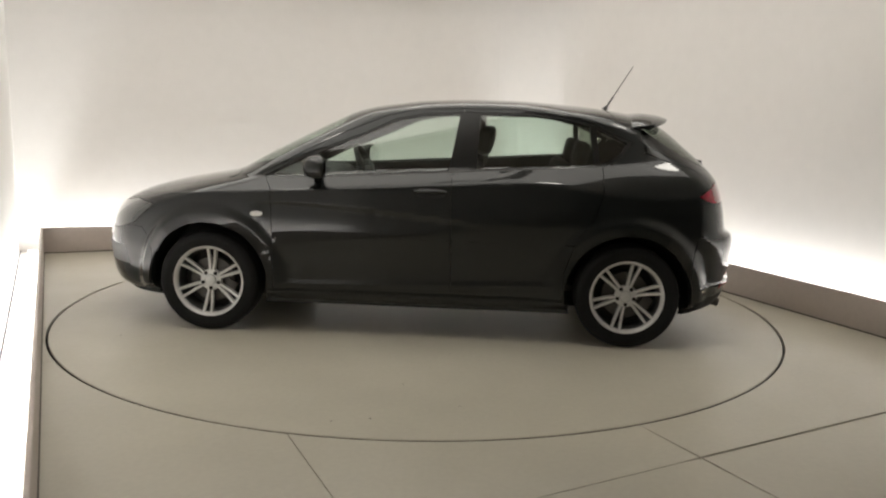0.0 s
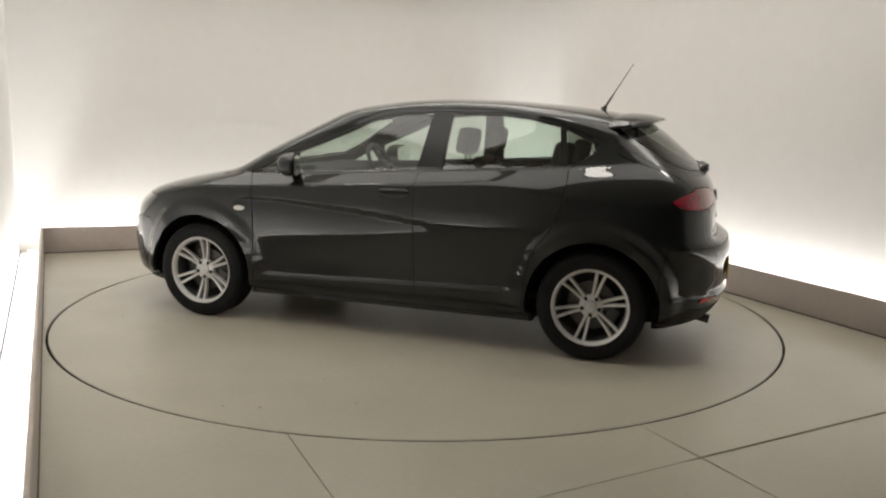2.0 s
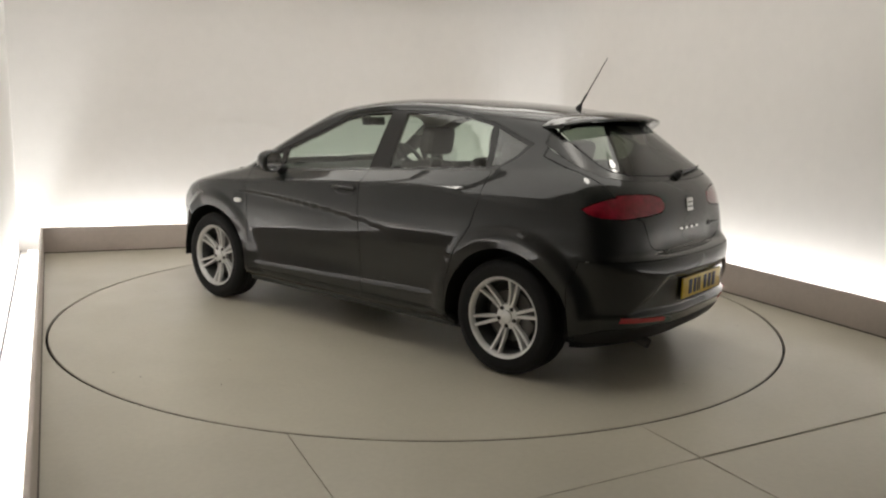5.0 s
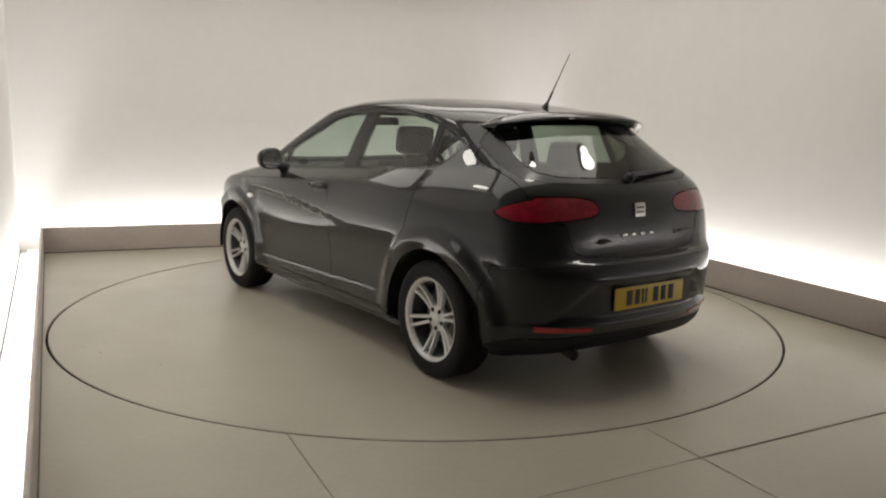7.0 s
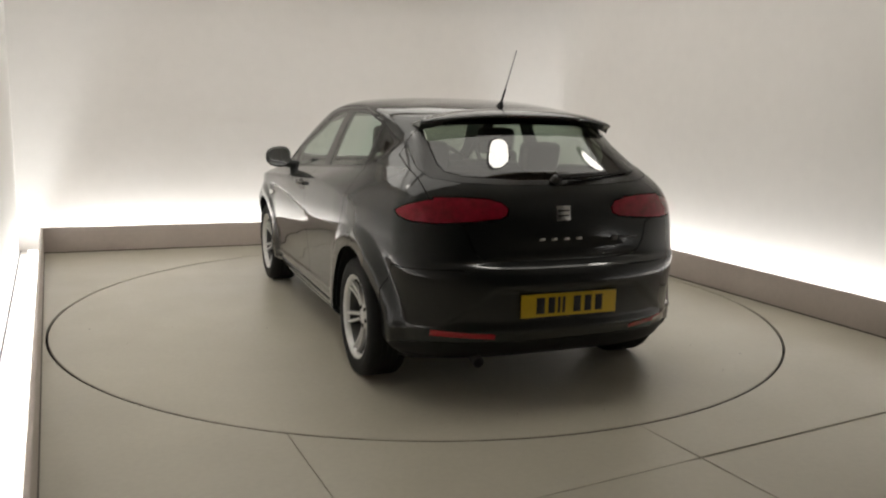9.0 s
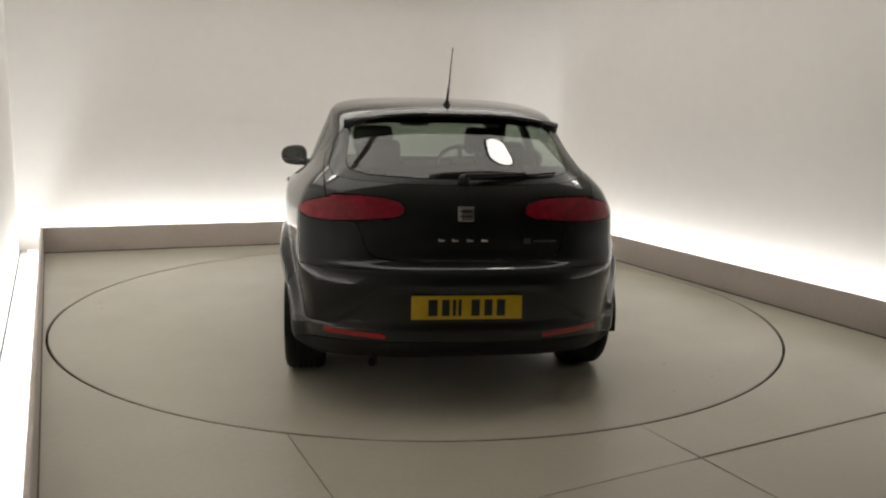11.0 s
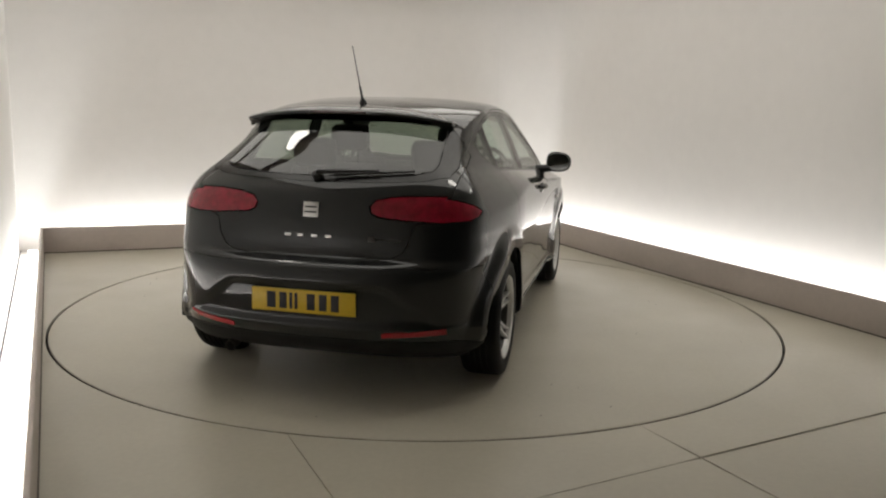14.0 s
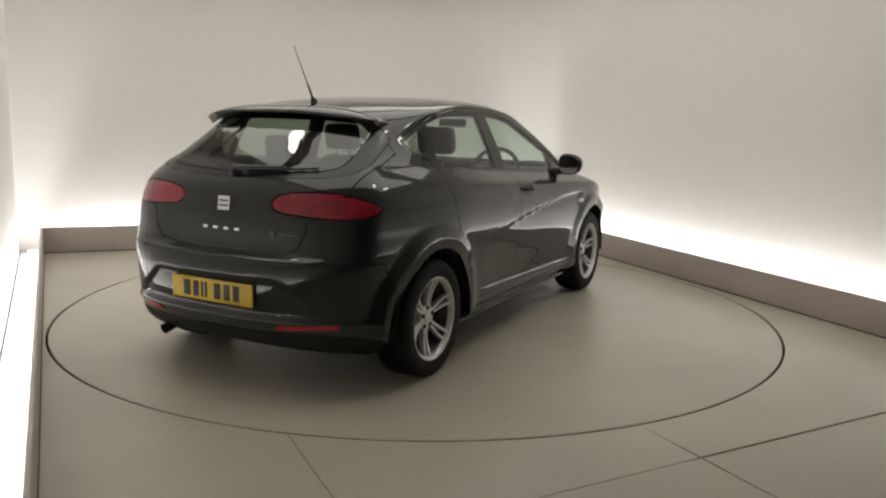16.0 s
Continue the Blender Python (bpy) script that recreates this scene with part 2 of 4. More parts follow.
def floor_panels():
    bm = bmesh.new()
    n = 192
    r0, r1 = TABLE_R + 0.007, 14.0
    a = [bm.verts.new((r0 * math.cos(2 * math.pi * i / n), r0 * math.sin(2 * math.pi * i / n), 0)) for i in range(n)]
    b = [bm.verts.new((r1 * math.cos(2 * math.pi * i / n), r1 * math.sin(2 * math.pi * i / n), 0)) for i in range(n)]
    for i in range(n):
        j = (i + 1) % n
        bm.faces.new((a[i], b[i], b[j], a[j]))
    for p, nn in ((BL, N_L), (BL, N_B), (BR, N_R), (FL, N_F)):
        bmesh.ops.bisect_plane(bm, geom=bm.verts[:] + bm.edges[:] + bm.faces[:], plane_co=p, plane_no=nn, clear_outer=True)
    seams = ((Vector((-0.566, -2.383, 0)), Vector((0.265, -0.581, 0))), (Vector((1.007, -2.225, 0)), Vector((0.168, -0.348, 0))),
             (Vector((0.44, -2.946, 0)), Vector((1.833, 0.924, 0))))
    planes = [(p, Vector((d.y, -d.x, 0)).normalized()) for p, d in seams]
    for p, nn in planes:
        bmesh.ops.bisect_plane(bm, geom=bm.verts[:] + bm.edges[:] + bm.faces[:], plane_co=p, plane_no=nn)
    groups = {}
    for f in bm.faces:
        c = f.calc_center_median()
        s = tuple((c - p).dot(nn) > 0 for p, nn in planes)
        back_half = c.dot(N_B) > -0.6
        key = "rear" if back_half else (s[0], s[1], s[2])
        groups.setdefault(key, []).append(f)
    for key, fs in groups.items():
        pb = bmesh.new()
        vm = {}
        for f in fs:
            for v in f.verts:
                if v not in vm:
                    vm[v] = pb.verts.new(v.co)
            pb.faces.new([vm[v] for v in f.verts])
        pb.normal_update()
        for f in pb.faces:
            if f.normal.z < 0:
                f.normal_flip()
        shift = {}
        for e in pb.edges:
            if e.is_boundary:
                f = e.link_faces[0]
                d = (e.verts[1].co - e.verts[0].co).normalized()
                q = d.cross(f.normal)
                if q.dot(f.calc_center_median() - e.verts[0].co) < 0:
                    q = -q
                for v in e.verts:
                    shift[v] = shift.get(v, Vector()) + q
        for v, q in shift.items():
            wide = abs((v.co - planes[2][0]).dot(planes[2][1])) < 0.002 and v.co.x > 1.15
            if q.length > 1e-6:
                faint = abs((v.co - planes[1][0]).dot(planes[1][1])) < 0.002
                v.co += q.normalized() * (0.0075 if wide else 0.0008 if faint else 0.0020)
        ext = bmesh.ops.extrude_face_region(pb, geom=list(pb.faces))
        for g in ext["geom"]:
            if isinstance(g, bmesh.types.BMVert):
                g.co.z -= 0.03
        bmesh.ops.recalc_face_normals(pb, faces=pb.faces)
        link("floor_panel", pb, M_FLOOR, floor, smooth=False)
    bm.free()


floor_panels()

# turntable
turntable = new("turntable")
tagged(turntable, "round beige vinyl car turntable flush with the floor", "turntable")
bm = bmesh.new()
lathe(bm, [(0.0005, 0.0), (1.2, 0.0), (TABLE_R - 0.010, 0.0), (TABLE_R - 0.006, -0.004), (TABLE_R - 0.006, -0.08)], Matrix(), 192)
part("disc", bm, M_FLOOR, turntable)
bm = bmesh.new()
lathe(bm, [(TABLE_R - 0.0055, -0.006), (TABLE_R - 0.0035, -0.003), (TABLE_R - 0.0035, -0.08)], Matrix(), 192)
part("edge_ring", bm, M_RUBBER, turntable, "dark rubber edge ring")
bm = bmesh.new()
for k in range(26):
    a, r, q = random.uniform(0, 6.283), 2.3 * math.sqrt(random.uniform(0.1, 1)), random.uniform(0.002, 0.006)
    lathe(bm, [(q, 0.0002), (q * 0.7, 0.001), (0.0003, 0.0014)], Matrix.Translation((r * math.cos(a), r * math.sin(a), 0)), 7)
tagged(part("grit", bm, M_SHADE_GRIT, turntable, "scattered dark specks of grit"), kind="stuff")

# round lamps under the ceiling
LAMPS = ((-1.5, -0.95, 0.16, LAMP_POWER), (0.9, -1.4, 0.16, LAMP_POWER), (2.2, -0.7, 0.16, LAMP_POWER))


def ceiling_lamp(x, y, r, watts):
    lamp = tagged(new("ceiling_lamp"), "round white ceiling lamp with a glowing diffuser", "lamp", "ceiling lamps")
    lamp.location = (x, y, CEIL_H)
    b1 = bmesh.new()
    lathe(b1, [(0.001, 0), (r + 0.01, 0), (r + 0.03, -0.02), (r + 0.03, -0.09), (r + 0.01, -0.10)], Matrix(), 40)
    part("housing", b1, M_METAL, lamp)
    b2 = bmesh.new()
    lathe(b2, [(r + 0.007, -0.098), (r * 0.6, -0.102), (0.001, -0.104)], Matrix(), 40)
    part("diffuser", b2, M_LAMP, lamp, "glowing round diffuser")
    disc = bpy.data.lights.new("lamp_light", "AREA")
    disc.shape, disc.size, disc.energy, disc.color = "DISK", 2 * r, watts, (1.0, 0.95, 0.86)
    bulb = new("lamp_light", disc)
    bulb.location = (x, y, CEIL_H - 0.112)


for lx, ly, lr, lw_ in LAMPS:
    ceiling_lamp(lx, ly, lr, lw_)

# ---------------------------------------------------------------- car
car = tagged(new("car"), "dark graphite five-door hatchback parked on the turntable", "car")
HALF_BASE, HUB_Z, TYRE_R = 1.289, 0.312, 0.314


def hermite(ts, vals, t):
    """Smooth curve through the rows vals at the knots ts."""
    ts, vals = np.asarray(ts, float), np.asarray(vals, float)
    one = vals.ndim == 1
    if one:
        vals = vals[:, None]
    slope = np.diff(vals, axis=0) / np.diff(ts)[:, None]
    tan = np.zeros_like(vals)
    a, b = slope[:-1], slope[1:]
    tan[1:-1] = np.where(a * b > 0, 2 * a * b / (a + b + 1e-12 * np.sign(a + b)), 0.25 * (a + b))
    tan[0], tan[-1] = slope[0], slope[-1]
    t = np.clip(np.asarray(t, float), ts[0], ts[-1])
    i = np.clip(np.searchsorted(ts, t, side="right") - 1, 0, len(ts) - 2)
    hh = ts[i + 1] - ts[i]
    s = ((t - ts[i]) / hh)[..., None]
    hh = hh[..., None]
    out = ((2 * s**3 - 3 * s**2 + 1) * vals[i] + (s**3 - 2 * s**2 + s) * hh * tan[i]
           + (-2 * s**3 + 3 * s**2) * vals[i + 1] + (s**3 - s**2) * hh * tan[i + 1])
    return out[..., 0] if one else out


def step(a, b, x):
    s = min(max((x - a) / (b - a), 0.0), 1.0)
    return s * s * (3 - 2 * s)


def belt(x):
    return 0.985 + (0.763 - x) * 0.058


LOWER_Z = (0.16, 0.22, 0.27, 0.33, 0.42, 0.55, 0.66, 0.74, 0.82)
LOWER_Y = (0.71, 0.807, 0.845, 0.856, 0.857, 0.868, 0.880, 0.886, 0.885)


CREASE_X = (-0.95, -0.526, -0.088, 0.343, 0.812, 1.165, 1.35)
CREASE_Z = (0.660, 0.700, 0.753, 0.793, 0.821, 0.812, 0.80)


BELT_Y = 0.757      # half width at the foot of the side windows


def side_y(x, z):
    """Half width of the car's flank at length x and height z."""
    b = belt(x)
    # the shoulder below the windows: narrow along the doors, broad and round over the rear wheel
    edge = b - 0.085 - 0.130 * step(-0.55, -1.55, x)
    if z < 0.82:
        y = float(hermite(LOWER_Z, LOWER_Y, z))
    else:
        y = 0.885 - 0.010 * min(1.0, (z - 0.82) / 0.12)
    if z >= b:
        y = BELT_Y - (z - b) * 0.36 - (z - b) ** 2 * 0.20
    elif z > edge:
        f = (z - edge) / (b - edge)
        y -= (y - BELT_Y) * f ** (1.06 + 0.25 * step(-0.6, -1.3, x))
    if x > 1.15:
        y -= 0.115 * ((x - 1.15) / 0.65) ** 2
    if x < -0.9:
        k = (-x - 0.9) / 0.85
        y -= (0.092 + 0.014 * step(0.66, 0.8, z) + 0.03 * step(1.0, 1.3, z)) * k * k + 0.115 * step(1.00, 1.28, z) * min(k, 1.0)
    # falling crease from the front wing into the rear door: the face below it leans out to a second, rising line
    if 0.2 < z < 0.92 and -0.95 < x < 1.35:
        upper = float(hermite(CREASE_X, CREASE_Z, x))
        lower = 0.568 + (0.82 - x) * 0.0955
        if upper - lower > 0.015:
            f = (upper - z) / (upper - lower)
            depth = 0.017 * step(-0.55, 0.25, x) * (1 - step(0.90, 1.02, x))
            y -= depth * step(-0.015, 0.04, f) * max(0.0, 1 - max(f, 0.0)) if f < 1.0 else 0.0
        low = 0.310 + (0.87 - x) * 0.028
        y += 0.006 * step(-0.92, -0.7, x) * (1 - step(0.80, 0.92, x)) * (step(0.034, 0.0, z - low) if z > low else step(-0.012, 0.0, z - low))
    # flared wheel arches
    for wx in (HALF_BASE, -HALF_BASE):
        r = math.hypot(x - wx, z - HUB_Z)
        if z > 0.1 and r < 0.55:
            lift = min(max(0.016, 0.882 - y), 0.050)
            y += lift * (1 - step(0.435, 0.505, r)) * step(0.20, 0.30, z)
    return y


# centre outline (x, z), matching flank edge (x, z), squareness of the curve between
OUTLINE = (
    (2.02, 0.190, 1.72, 0.205, 2.6), (2.17, 0.235, 1.76, 0.25, 2.3), (2.22, 0.350, 1.79, 0.36, 2.2), (2.235, 0.480, 1.80, 0.48, 2.2),
    (2.215, 0.590, 1.79, 0.58, 2.1), (2.170, 0.680, 1.76, 0.66, 2.1), (2.09, 0.755, 1.67, 0.740, 2.1), (1.95, 0.822, 1.52, 0.810, 2.2),
    (1.75, 0.882, 1.32, 0.860, 2.3), (1.50, 0.932, 1.14, 0.910, 2.4), (1.28, 0.980, 0.965, 0.956, 2.4), (1.036, 1.104, 0.72, 1.098, 2.4),
    (0.833, 1.207, 0.52, 1.208, 2.4), (0.633, 1.307, 0.35, 1.289, 2.4), (0.435, 1.393, 0.17, 1.362, 2.45), (0.238, 1.437, 0.00, 1.397, 2.1),
    (0.00, 1.462, -0.20, 1.411, 2.45), (-0.27, 1.475, -0.42, 1.416, 2.45), (-0.54, 1.474, -0.66, 1.409, 2.45), (-0.927, 1.454, -0.95, 1.377, 2.1),
    (-1.158, 1.431, -1.12, 1.330, 2.45), (-1.43, 1.382, -1.25, 1.268, 2.5), (-1.555, 1.315, -1.35, 1.208, 2.6), (-1.695, 1.200, -1.49, 1.13, 2.7),
    (-1.812, 1.092, -1.59, 1.055, 2.7), (-1.890, 1.000, -1.645, 0.98, 2.6), (-1.925, 0.900, -1.67, 0.89, 2.6), (-1.950, 0.800, -1.685, 0.80, 2.6),
    (-1.966, 0.702, -1.69, 0.712, 2.6), (-2.000, 0.680, -1.685, 0.676, 2.6), (-2.024, 0.650, -1.685, 0.645, 2.6), (-2.034, 0.600, -1.68, 0.60, 2.6), (-2.034, 0.500, -1.67, 0.50, 2.6),
    (-2.025, 0.400, -1.67, 0.40, 2.6), (-1.995, 0.300, -1.66, 0.31, 2.6), (-1.91, 0.225, -1.63, 0.235, 3.0), (-1.70, 0.190, -1.55, 0.205, 5.0),
    (-1.0, 0.180, -1.0, 0.200, 8.0), (0.0, 0.180, 0.0, 0.200, 8.0), (1.0, 0.180, 1.0, 0.200, 8.0), (1.75, 0.183, 1.60, 0.203, 5.0),
    (2.02, 0.190, 1.72, 0.205, 2.6))


def hull():
    """Half of the outer skin, y >= 0, as one even grid of rings."""
    rows = np.array(OUTLINE)
    seg = np.hypot(np.diff(rows[:, 0]), np.diff(rows[:, 1]))
    knots = np.concatenate([[0], np.cumsum(seg)])
    total, upper = knots[-1], knots[34]
    us = np.concatenate([np.linspace(0, upper, 430, endpoint=False), np.linspace(upper, total, 90, endpoint=False)])
    pts = hermite(knots, rows, us)
    nv, nr = 52, 40
    bm = bmesh.new()
    grid = []
    for cx, cz, ex, ez, n in pts:
        col = []
        for k in range(nv + 1):
            ph = (math.pi / 2) * k / nv
            ins, lat = 1 - max(0.0, math.cos(ph)) ** (2 / n), math.sin(ph) ** (2 / n)
            x, z = cx + (ex - cx) * ins, cz + (ez - cz) * ins
            w = side_y(x, z) if ez > 0.21 else side_y(x, 0.215)
            y = w * lat
            if k == 0:
                y = 0.0
            # hollow in the tailgate above the bumper
            if x < -1.6 and 0.64 < z < 0.94:
                x += 0.028 * step(0.668, 0.708, z) * (1 - step(0.71, 0.93, z)) * (1 - step(0.28, 0.55, y))
            # sunken field round the number plate, wider towards its foot
            if x < -1.7 and 0.36 < z < 0.62:
                reach = 0.36 + 0.22 * (0.575 - z) / 0.17
                x += 0.016 * step(0.385, 0.415, z) * (1 - step(0.560, 0.590, z)) * (1 - step(reach, reach + 0.045, y))
            # lip along the lower bumper
            if x < -1.7 and 0.30 < z < 0.42:
                x -= 0.009 * math.exp(-((z - 0.374) / 0.012) ** 2)
            col.append(bm.verts.new((x, y, z)))
        mx, mz = round(0.82 * min(max(ex, -1.55), 1.5) / 0.03) * 0.03, 0.62
        for k in range(1, nr + 1):
            s = (k / nr) ** 0.9
            x, z = ex + (mx - ex) * s, ez + (mz - ez) * s
            col.append(bm.verts.new((x, side_y(x, z), z)))
        grid.append(col)
    n = len(grid)
    for i in range(n):
        a, b = grid[i], grid[(i + 1) % n]
        for k in range(len(a) - 1):
            bm.faces.new((a[k], a[k + 1], b[k + 1], b[k]))
    bmesh.ops.remove_doubles(bm, verts=bm.verts, dist=0.0008)
    bmesh.ops.dissolve_degenerate(bm, dist=0.0005, edges=bm.edges)
    bmesh.ops.recalc_face_normals(bm, faces=bm.faces)
    bm.normal_update()
    top = max(bm.faces, key=lambda f: f.calc_center_median().z)
    if top.normal.z < 0:
        bmesh.ops.reverse_faces(bm, faces=bm.faces)
    bm.normal_update()
    return bm


def inside(poly, a, b):
    hit = False
    for i in range(len(poly)):
        (x0, y0), (x1, y1) = poly[i], poly[i - 1]
        if (y0 > b) != (y1 > b) and a < (x1 - x0) * (b - y0) / (y1 - y0) + x0:
            hit = not hit
    return hit


AXES = {"side": (0, 2), "rear": (1, 2), "top": (0, 1)}


def cut(bm, layer, poly, view, code, keep=lambda c, n: True):
    """Score the outline poly, drawn in that view, into the skin and give the faces within it the code."""
    i, j = AXES[view]
    lo = (min(p[0] for p in poly) - 0.02, min(p[1] for p in poly) - 0.02)
    hi = (max(p[0] for p in poly) + 0.02, max(p[1] for p in poly) + 0.02)

    def near(f):
        vs = [v.co for v in f.verts]
        return (max(v[i] for v in vs) > lo[0] and min(v[i] for v in vs) < hi[0] and max(v[j] for v in vs) > lo[1]
                and min(v[j] for v in vs) < hi[1] and keep(f.calc_center_median(), f.normal))
    faces = {f for f in bm.faces if near(f)}
    for k in range(len(poly)):
        p, q = poly[k - 1], poly[k]
        co, no = [0, 0, 0], [0, 0, 0]
        co[i], co[j] = p
        no[i], no[j] = q[1] - p[1], p[0] - q[0]
        # only faces that lie beside this edge
        a0, a1 = min(p[0], q[0]) - 0.03, max(p[0], q[0]) + 0.03
        b0, b1 = min(p[1], q[1]) - 0.03, max(p[1], q[1]) + 0.03
        faces = {f for f in faces if f.is_valid}
        sel = [f for f in faces if max(v.co[i] for v in f.verts) > a0 and min(v.co[i] for v in f.verts) < a1
               and max(v.co[j] for v in f.verts) > b0 and min(v.co[j] for v in f.verts) < b1]
        geom = set(sel)
        for f in sel:
            geom.update(f.edges)
            geom.update(f.verts)
        out = bmesh.ops.bisect_plane(bm, geom=list(geom), dist=1e-5, plane_co=co, plane_no=no)
        faces.update(g for g in out["geom"] if isinstance(g, bmesh.types.BMFace))
    for f in faces:
        if f.is_valid:
            c = f.calc_center_median()
            if inside(poly, c[i], c[j]):
                f[layer] = code


def circle_poly(x, z, r, n=40):
    return [(x + r * math.cos(2 * math.pi * k / n), z + r * math.sin(2 * math.pi * k / n)) for k in range(n)]


CODES = ("body", "front_door", "rear_door", "bonnet", "tailgate", "front_bumper", "rear_bumper", "windscreen", "rear_window",
         "front_glass", "front_quarter_glass", "rear_glass", "rear_quarter_glass", "trim", "headlight", "tail_light", "arch", "underbody",
         "intake", "window_border", "valance")
C = {n: k for k, n in enumerate(CODES)}


def car_skin():
    bm = hull()
    ly = bm.faces.layers.int.new("piece")
    side = lambda c, n: n.y > 0.2 and c.y > 0.3
    rear = lambda c, n: c.x < -1.38
    # panels
    cut(bm, ly, [(2.4, 0.10), (1.66, 0.10), (1.66, 0.50), (1.74, 0.63), (2.4, 0.66)], "side", C["front_bumper"], lambda c, n: c.x > 1.5)
    cut(bm, ly, [(-2.4, 0.10), (-1.66, 0.10), (-1.66, 0.52), (-1.70, 0.668), (-2.4, 0.668)], "side", C["rear_bumper"], lambda c, n: c.x < -1.5)
    cut(bm, ly, [(-2.4, 0.10), (-1.70, 0.10), (-1.70, 0.285), (-1.82, 0.315), (-2.4, 0.338)], "side", C["valance"], lambda c, n: c.x < -1.6)
    cut(bm, ly, [(0.875, 0.285), (0.885, 0.9), (0.96, 0.992), (0.72, 1.128), (0.45, 1.26), (0.2, 1.362), (0.0, 1.404), (-0.27, 1.412),
                 (-0.215, 1.03), (-0.225, 0.285)], "side", C["front_door"], side)
    cut(bm, ly, [(-0.225, 0.285), (-0.215, 1.03), (-0.27, 1.412), (-0.6, 1.412), (-0.95, 1.368), (-1.07, 1.33), (-1.10, 1.10),
                 (-1.116, 1.07), (-1.118, 0.93), (-1.07, 0.78), (-0.97, 0.64), (-0.905, 0.46), (-0.90, 0.285)], "side", C["rear_door"], side)
    cut(bm, ly, [(2.075, -0.1), (2.075, 0.15), (2.04, 0.35), (1.88, 0.56), (1.30, 0.70), (1.14, 0.66), (1.22, 0.3), (1.24, -0.1)], "top", C["bonnet"],
        lambda c, n: n.z > 0.3 and c.z > 0.6)
    cut(bm, ly, [(-0.1, 1.45), (0.52, 1.40), (0.605, 1.34), (0.640, 1.24), (0.665, 1.10), (0.65, 0.98), (0.60, 0.90), (0.50, 0.86), (0.475, 0.775), (0.45, 0.732), (0.40, 0.707), (0.32, 0.698), (-0.1, 0.696)],
        "rear", C["tailgate"], rear)
    cut(bm, ly, [(1.20, -0.1), (1.18, 0.3), (1.10, 0.52), (0.96, 0.67), (0.80, 0.655), (0.50, 0.55), (0.46, 0.4), (0.49, 0.2), (0.50, -0.1)], "top", C["windscreen"],
        lambda c, n: n.z > 0.3 and c.z > 0.9)
    cut(bm, ly, [(-0.1, 1.352), (0.30, 1.348), (0.575, 1.328), (0.608, 1.24), (0.636, 1.12), (0.618, 1.082), (0.50, 1.062), (0.2, 1.050), (-0.1, 1.048)],
        "rear", C["window_border"], lambda c, n: c.x < -1.36)
    cut(bm, ly, [(-0.1, 1.34), (0.30, 1.336), (0.525, 1.318), (0.540, 1.24), (0.555, 1.14), (0.540, 1.108), (0.46, 1.088), (0.2, 1.075), (-0.1, 1.073)],
        "rear", C["rear_window"], lambda c, n: c.x < -1.36)
    # side windows in their black surround
    cut(bm, ly, [(0.955, 0.972), (0.71, 1.108), (0.35, 1.25), (0.145, 1.343), (-0.05, 1.379), (-0.3, 1.392), (-0.71, 1.392), (-1.05, 1.337),
                 (-1.30, 1.232), (-1.24, 1.155), (-1.13, 1.088), (-0.3, 1.033), (0.6, 0.975)], "side", C["trim"], side)
    cut(bm, ly, [(0.92, 0.984), (0.675, 1.108), (0.665, 0.985)], "side", C["front_quarter_glass"], side)
    cut(bm, ly, [(0.63, 0.988), (0.63, 1.118), (0.345, 1.236), (0.14, 1.329), (-0.05, 1.364), (-0.245, 1.377), (-0.19, 1.04)], "side", C["front_glass"], side)
    cut(bm, ly, [(-0.375, 1.378), (-0.70, 1.378), (-0.88, 1.358), (-1.035, 1.323), (-1.065, 1.098), (-0.355, 1.05)], "side", C["rear_glass"], side)
    cut(bm, ly, [(-1.075, 1.309), (-1.265, 1.225), (-1.225, 1.165), (-1.15, 1.115), (-1.10, 1.108)], "side", C["rear_quarter_glass"], side)
    # lamps
    cut(bm, ly, [(2.11, 0.605), (1.97, 0.60), (1.80, 0.655), (1.64, 0.785), (1.80, 0.80), (2.0, 0.76), (2.10, 0.69)], "side", C["headlight"], lambda c, n: c.y > 0.34)
    cut(bm, ly, [(0.285, 0.945), (0.293, 0.913), (0.33, 0.896), (0.45, 0.885), (0.63, 0.876), (0.63, 0.996), (0.50, 0.998), (0.38, 0.990), (0.31, 0.972)],
        "rear", C["tail_light"], lambda c, n: c.x < -1.70 and c.y < 0.64)
    cut(bm, ly, [(-1.690, 0.928), (-1.735, 0.957), (-1.79, 0.982), (-1.85, 0.996), (-2.1, 0.996), (-2.1, 0.876), (-1.85, 0.876), (-1.78, 0.884), (-1.725, 0.902)],
        "side", C["tail_light"], lambda c, n: c.x < -1.66 and c.y > 0.625)
    cut(bm, ly, [(2.4, 0.375), (1.86, 0.375), (1.90, 0.495), (2.4, 0.50)], "side", C["intake"], lambda c, n: c.x > 1.7)
    # wheel openings and underside
    for wx in (HALF_BASE, -HALF_BASE):
        cut(bm, ly, circle_poly(wx, HUB_Z, 0.376), "side", C["arch"], side)
    for f in bm.faces:
        c = f.calc_center_median()
        if f.normal.z < -0.75 and c.z < 0.25 and abs(c.x) < 1.9:
            f[ly] = C["underbody"]
        if f[ly] == C["underbody"] or c.z < 0.24:
            for wx in (HALF_BASE, -HALF_BASE):
                if abs(c.x - wx) < 0.352 and c.y > 0.55:
                    f[ly] = C["arch"]
    bm.normal_update()
    return bm, ly


SKIN, LAYER = car_skin()


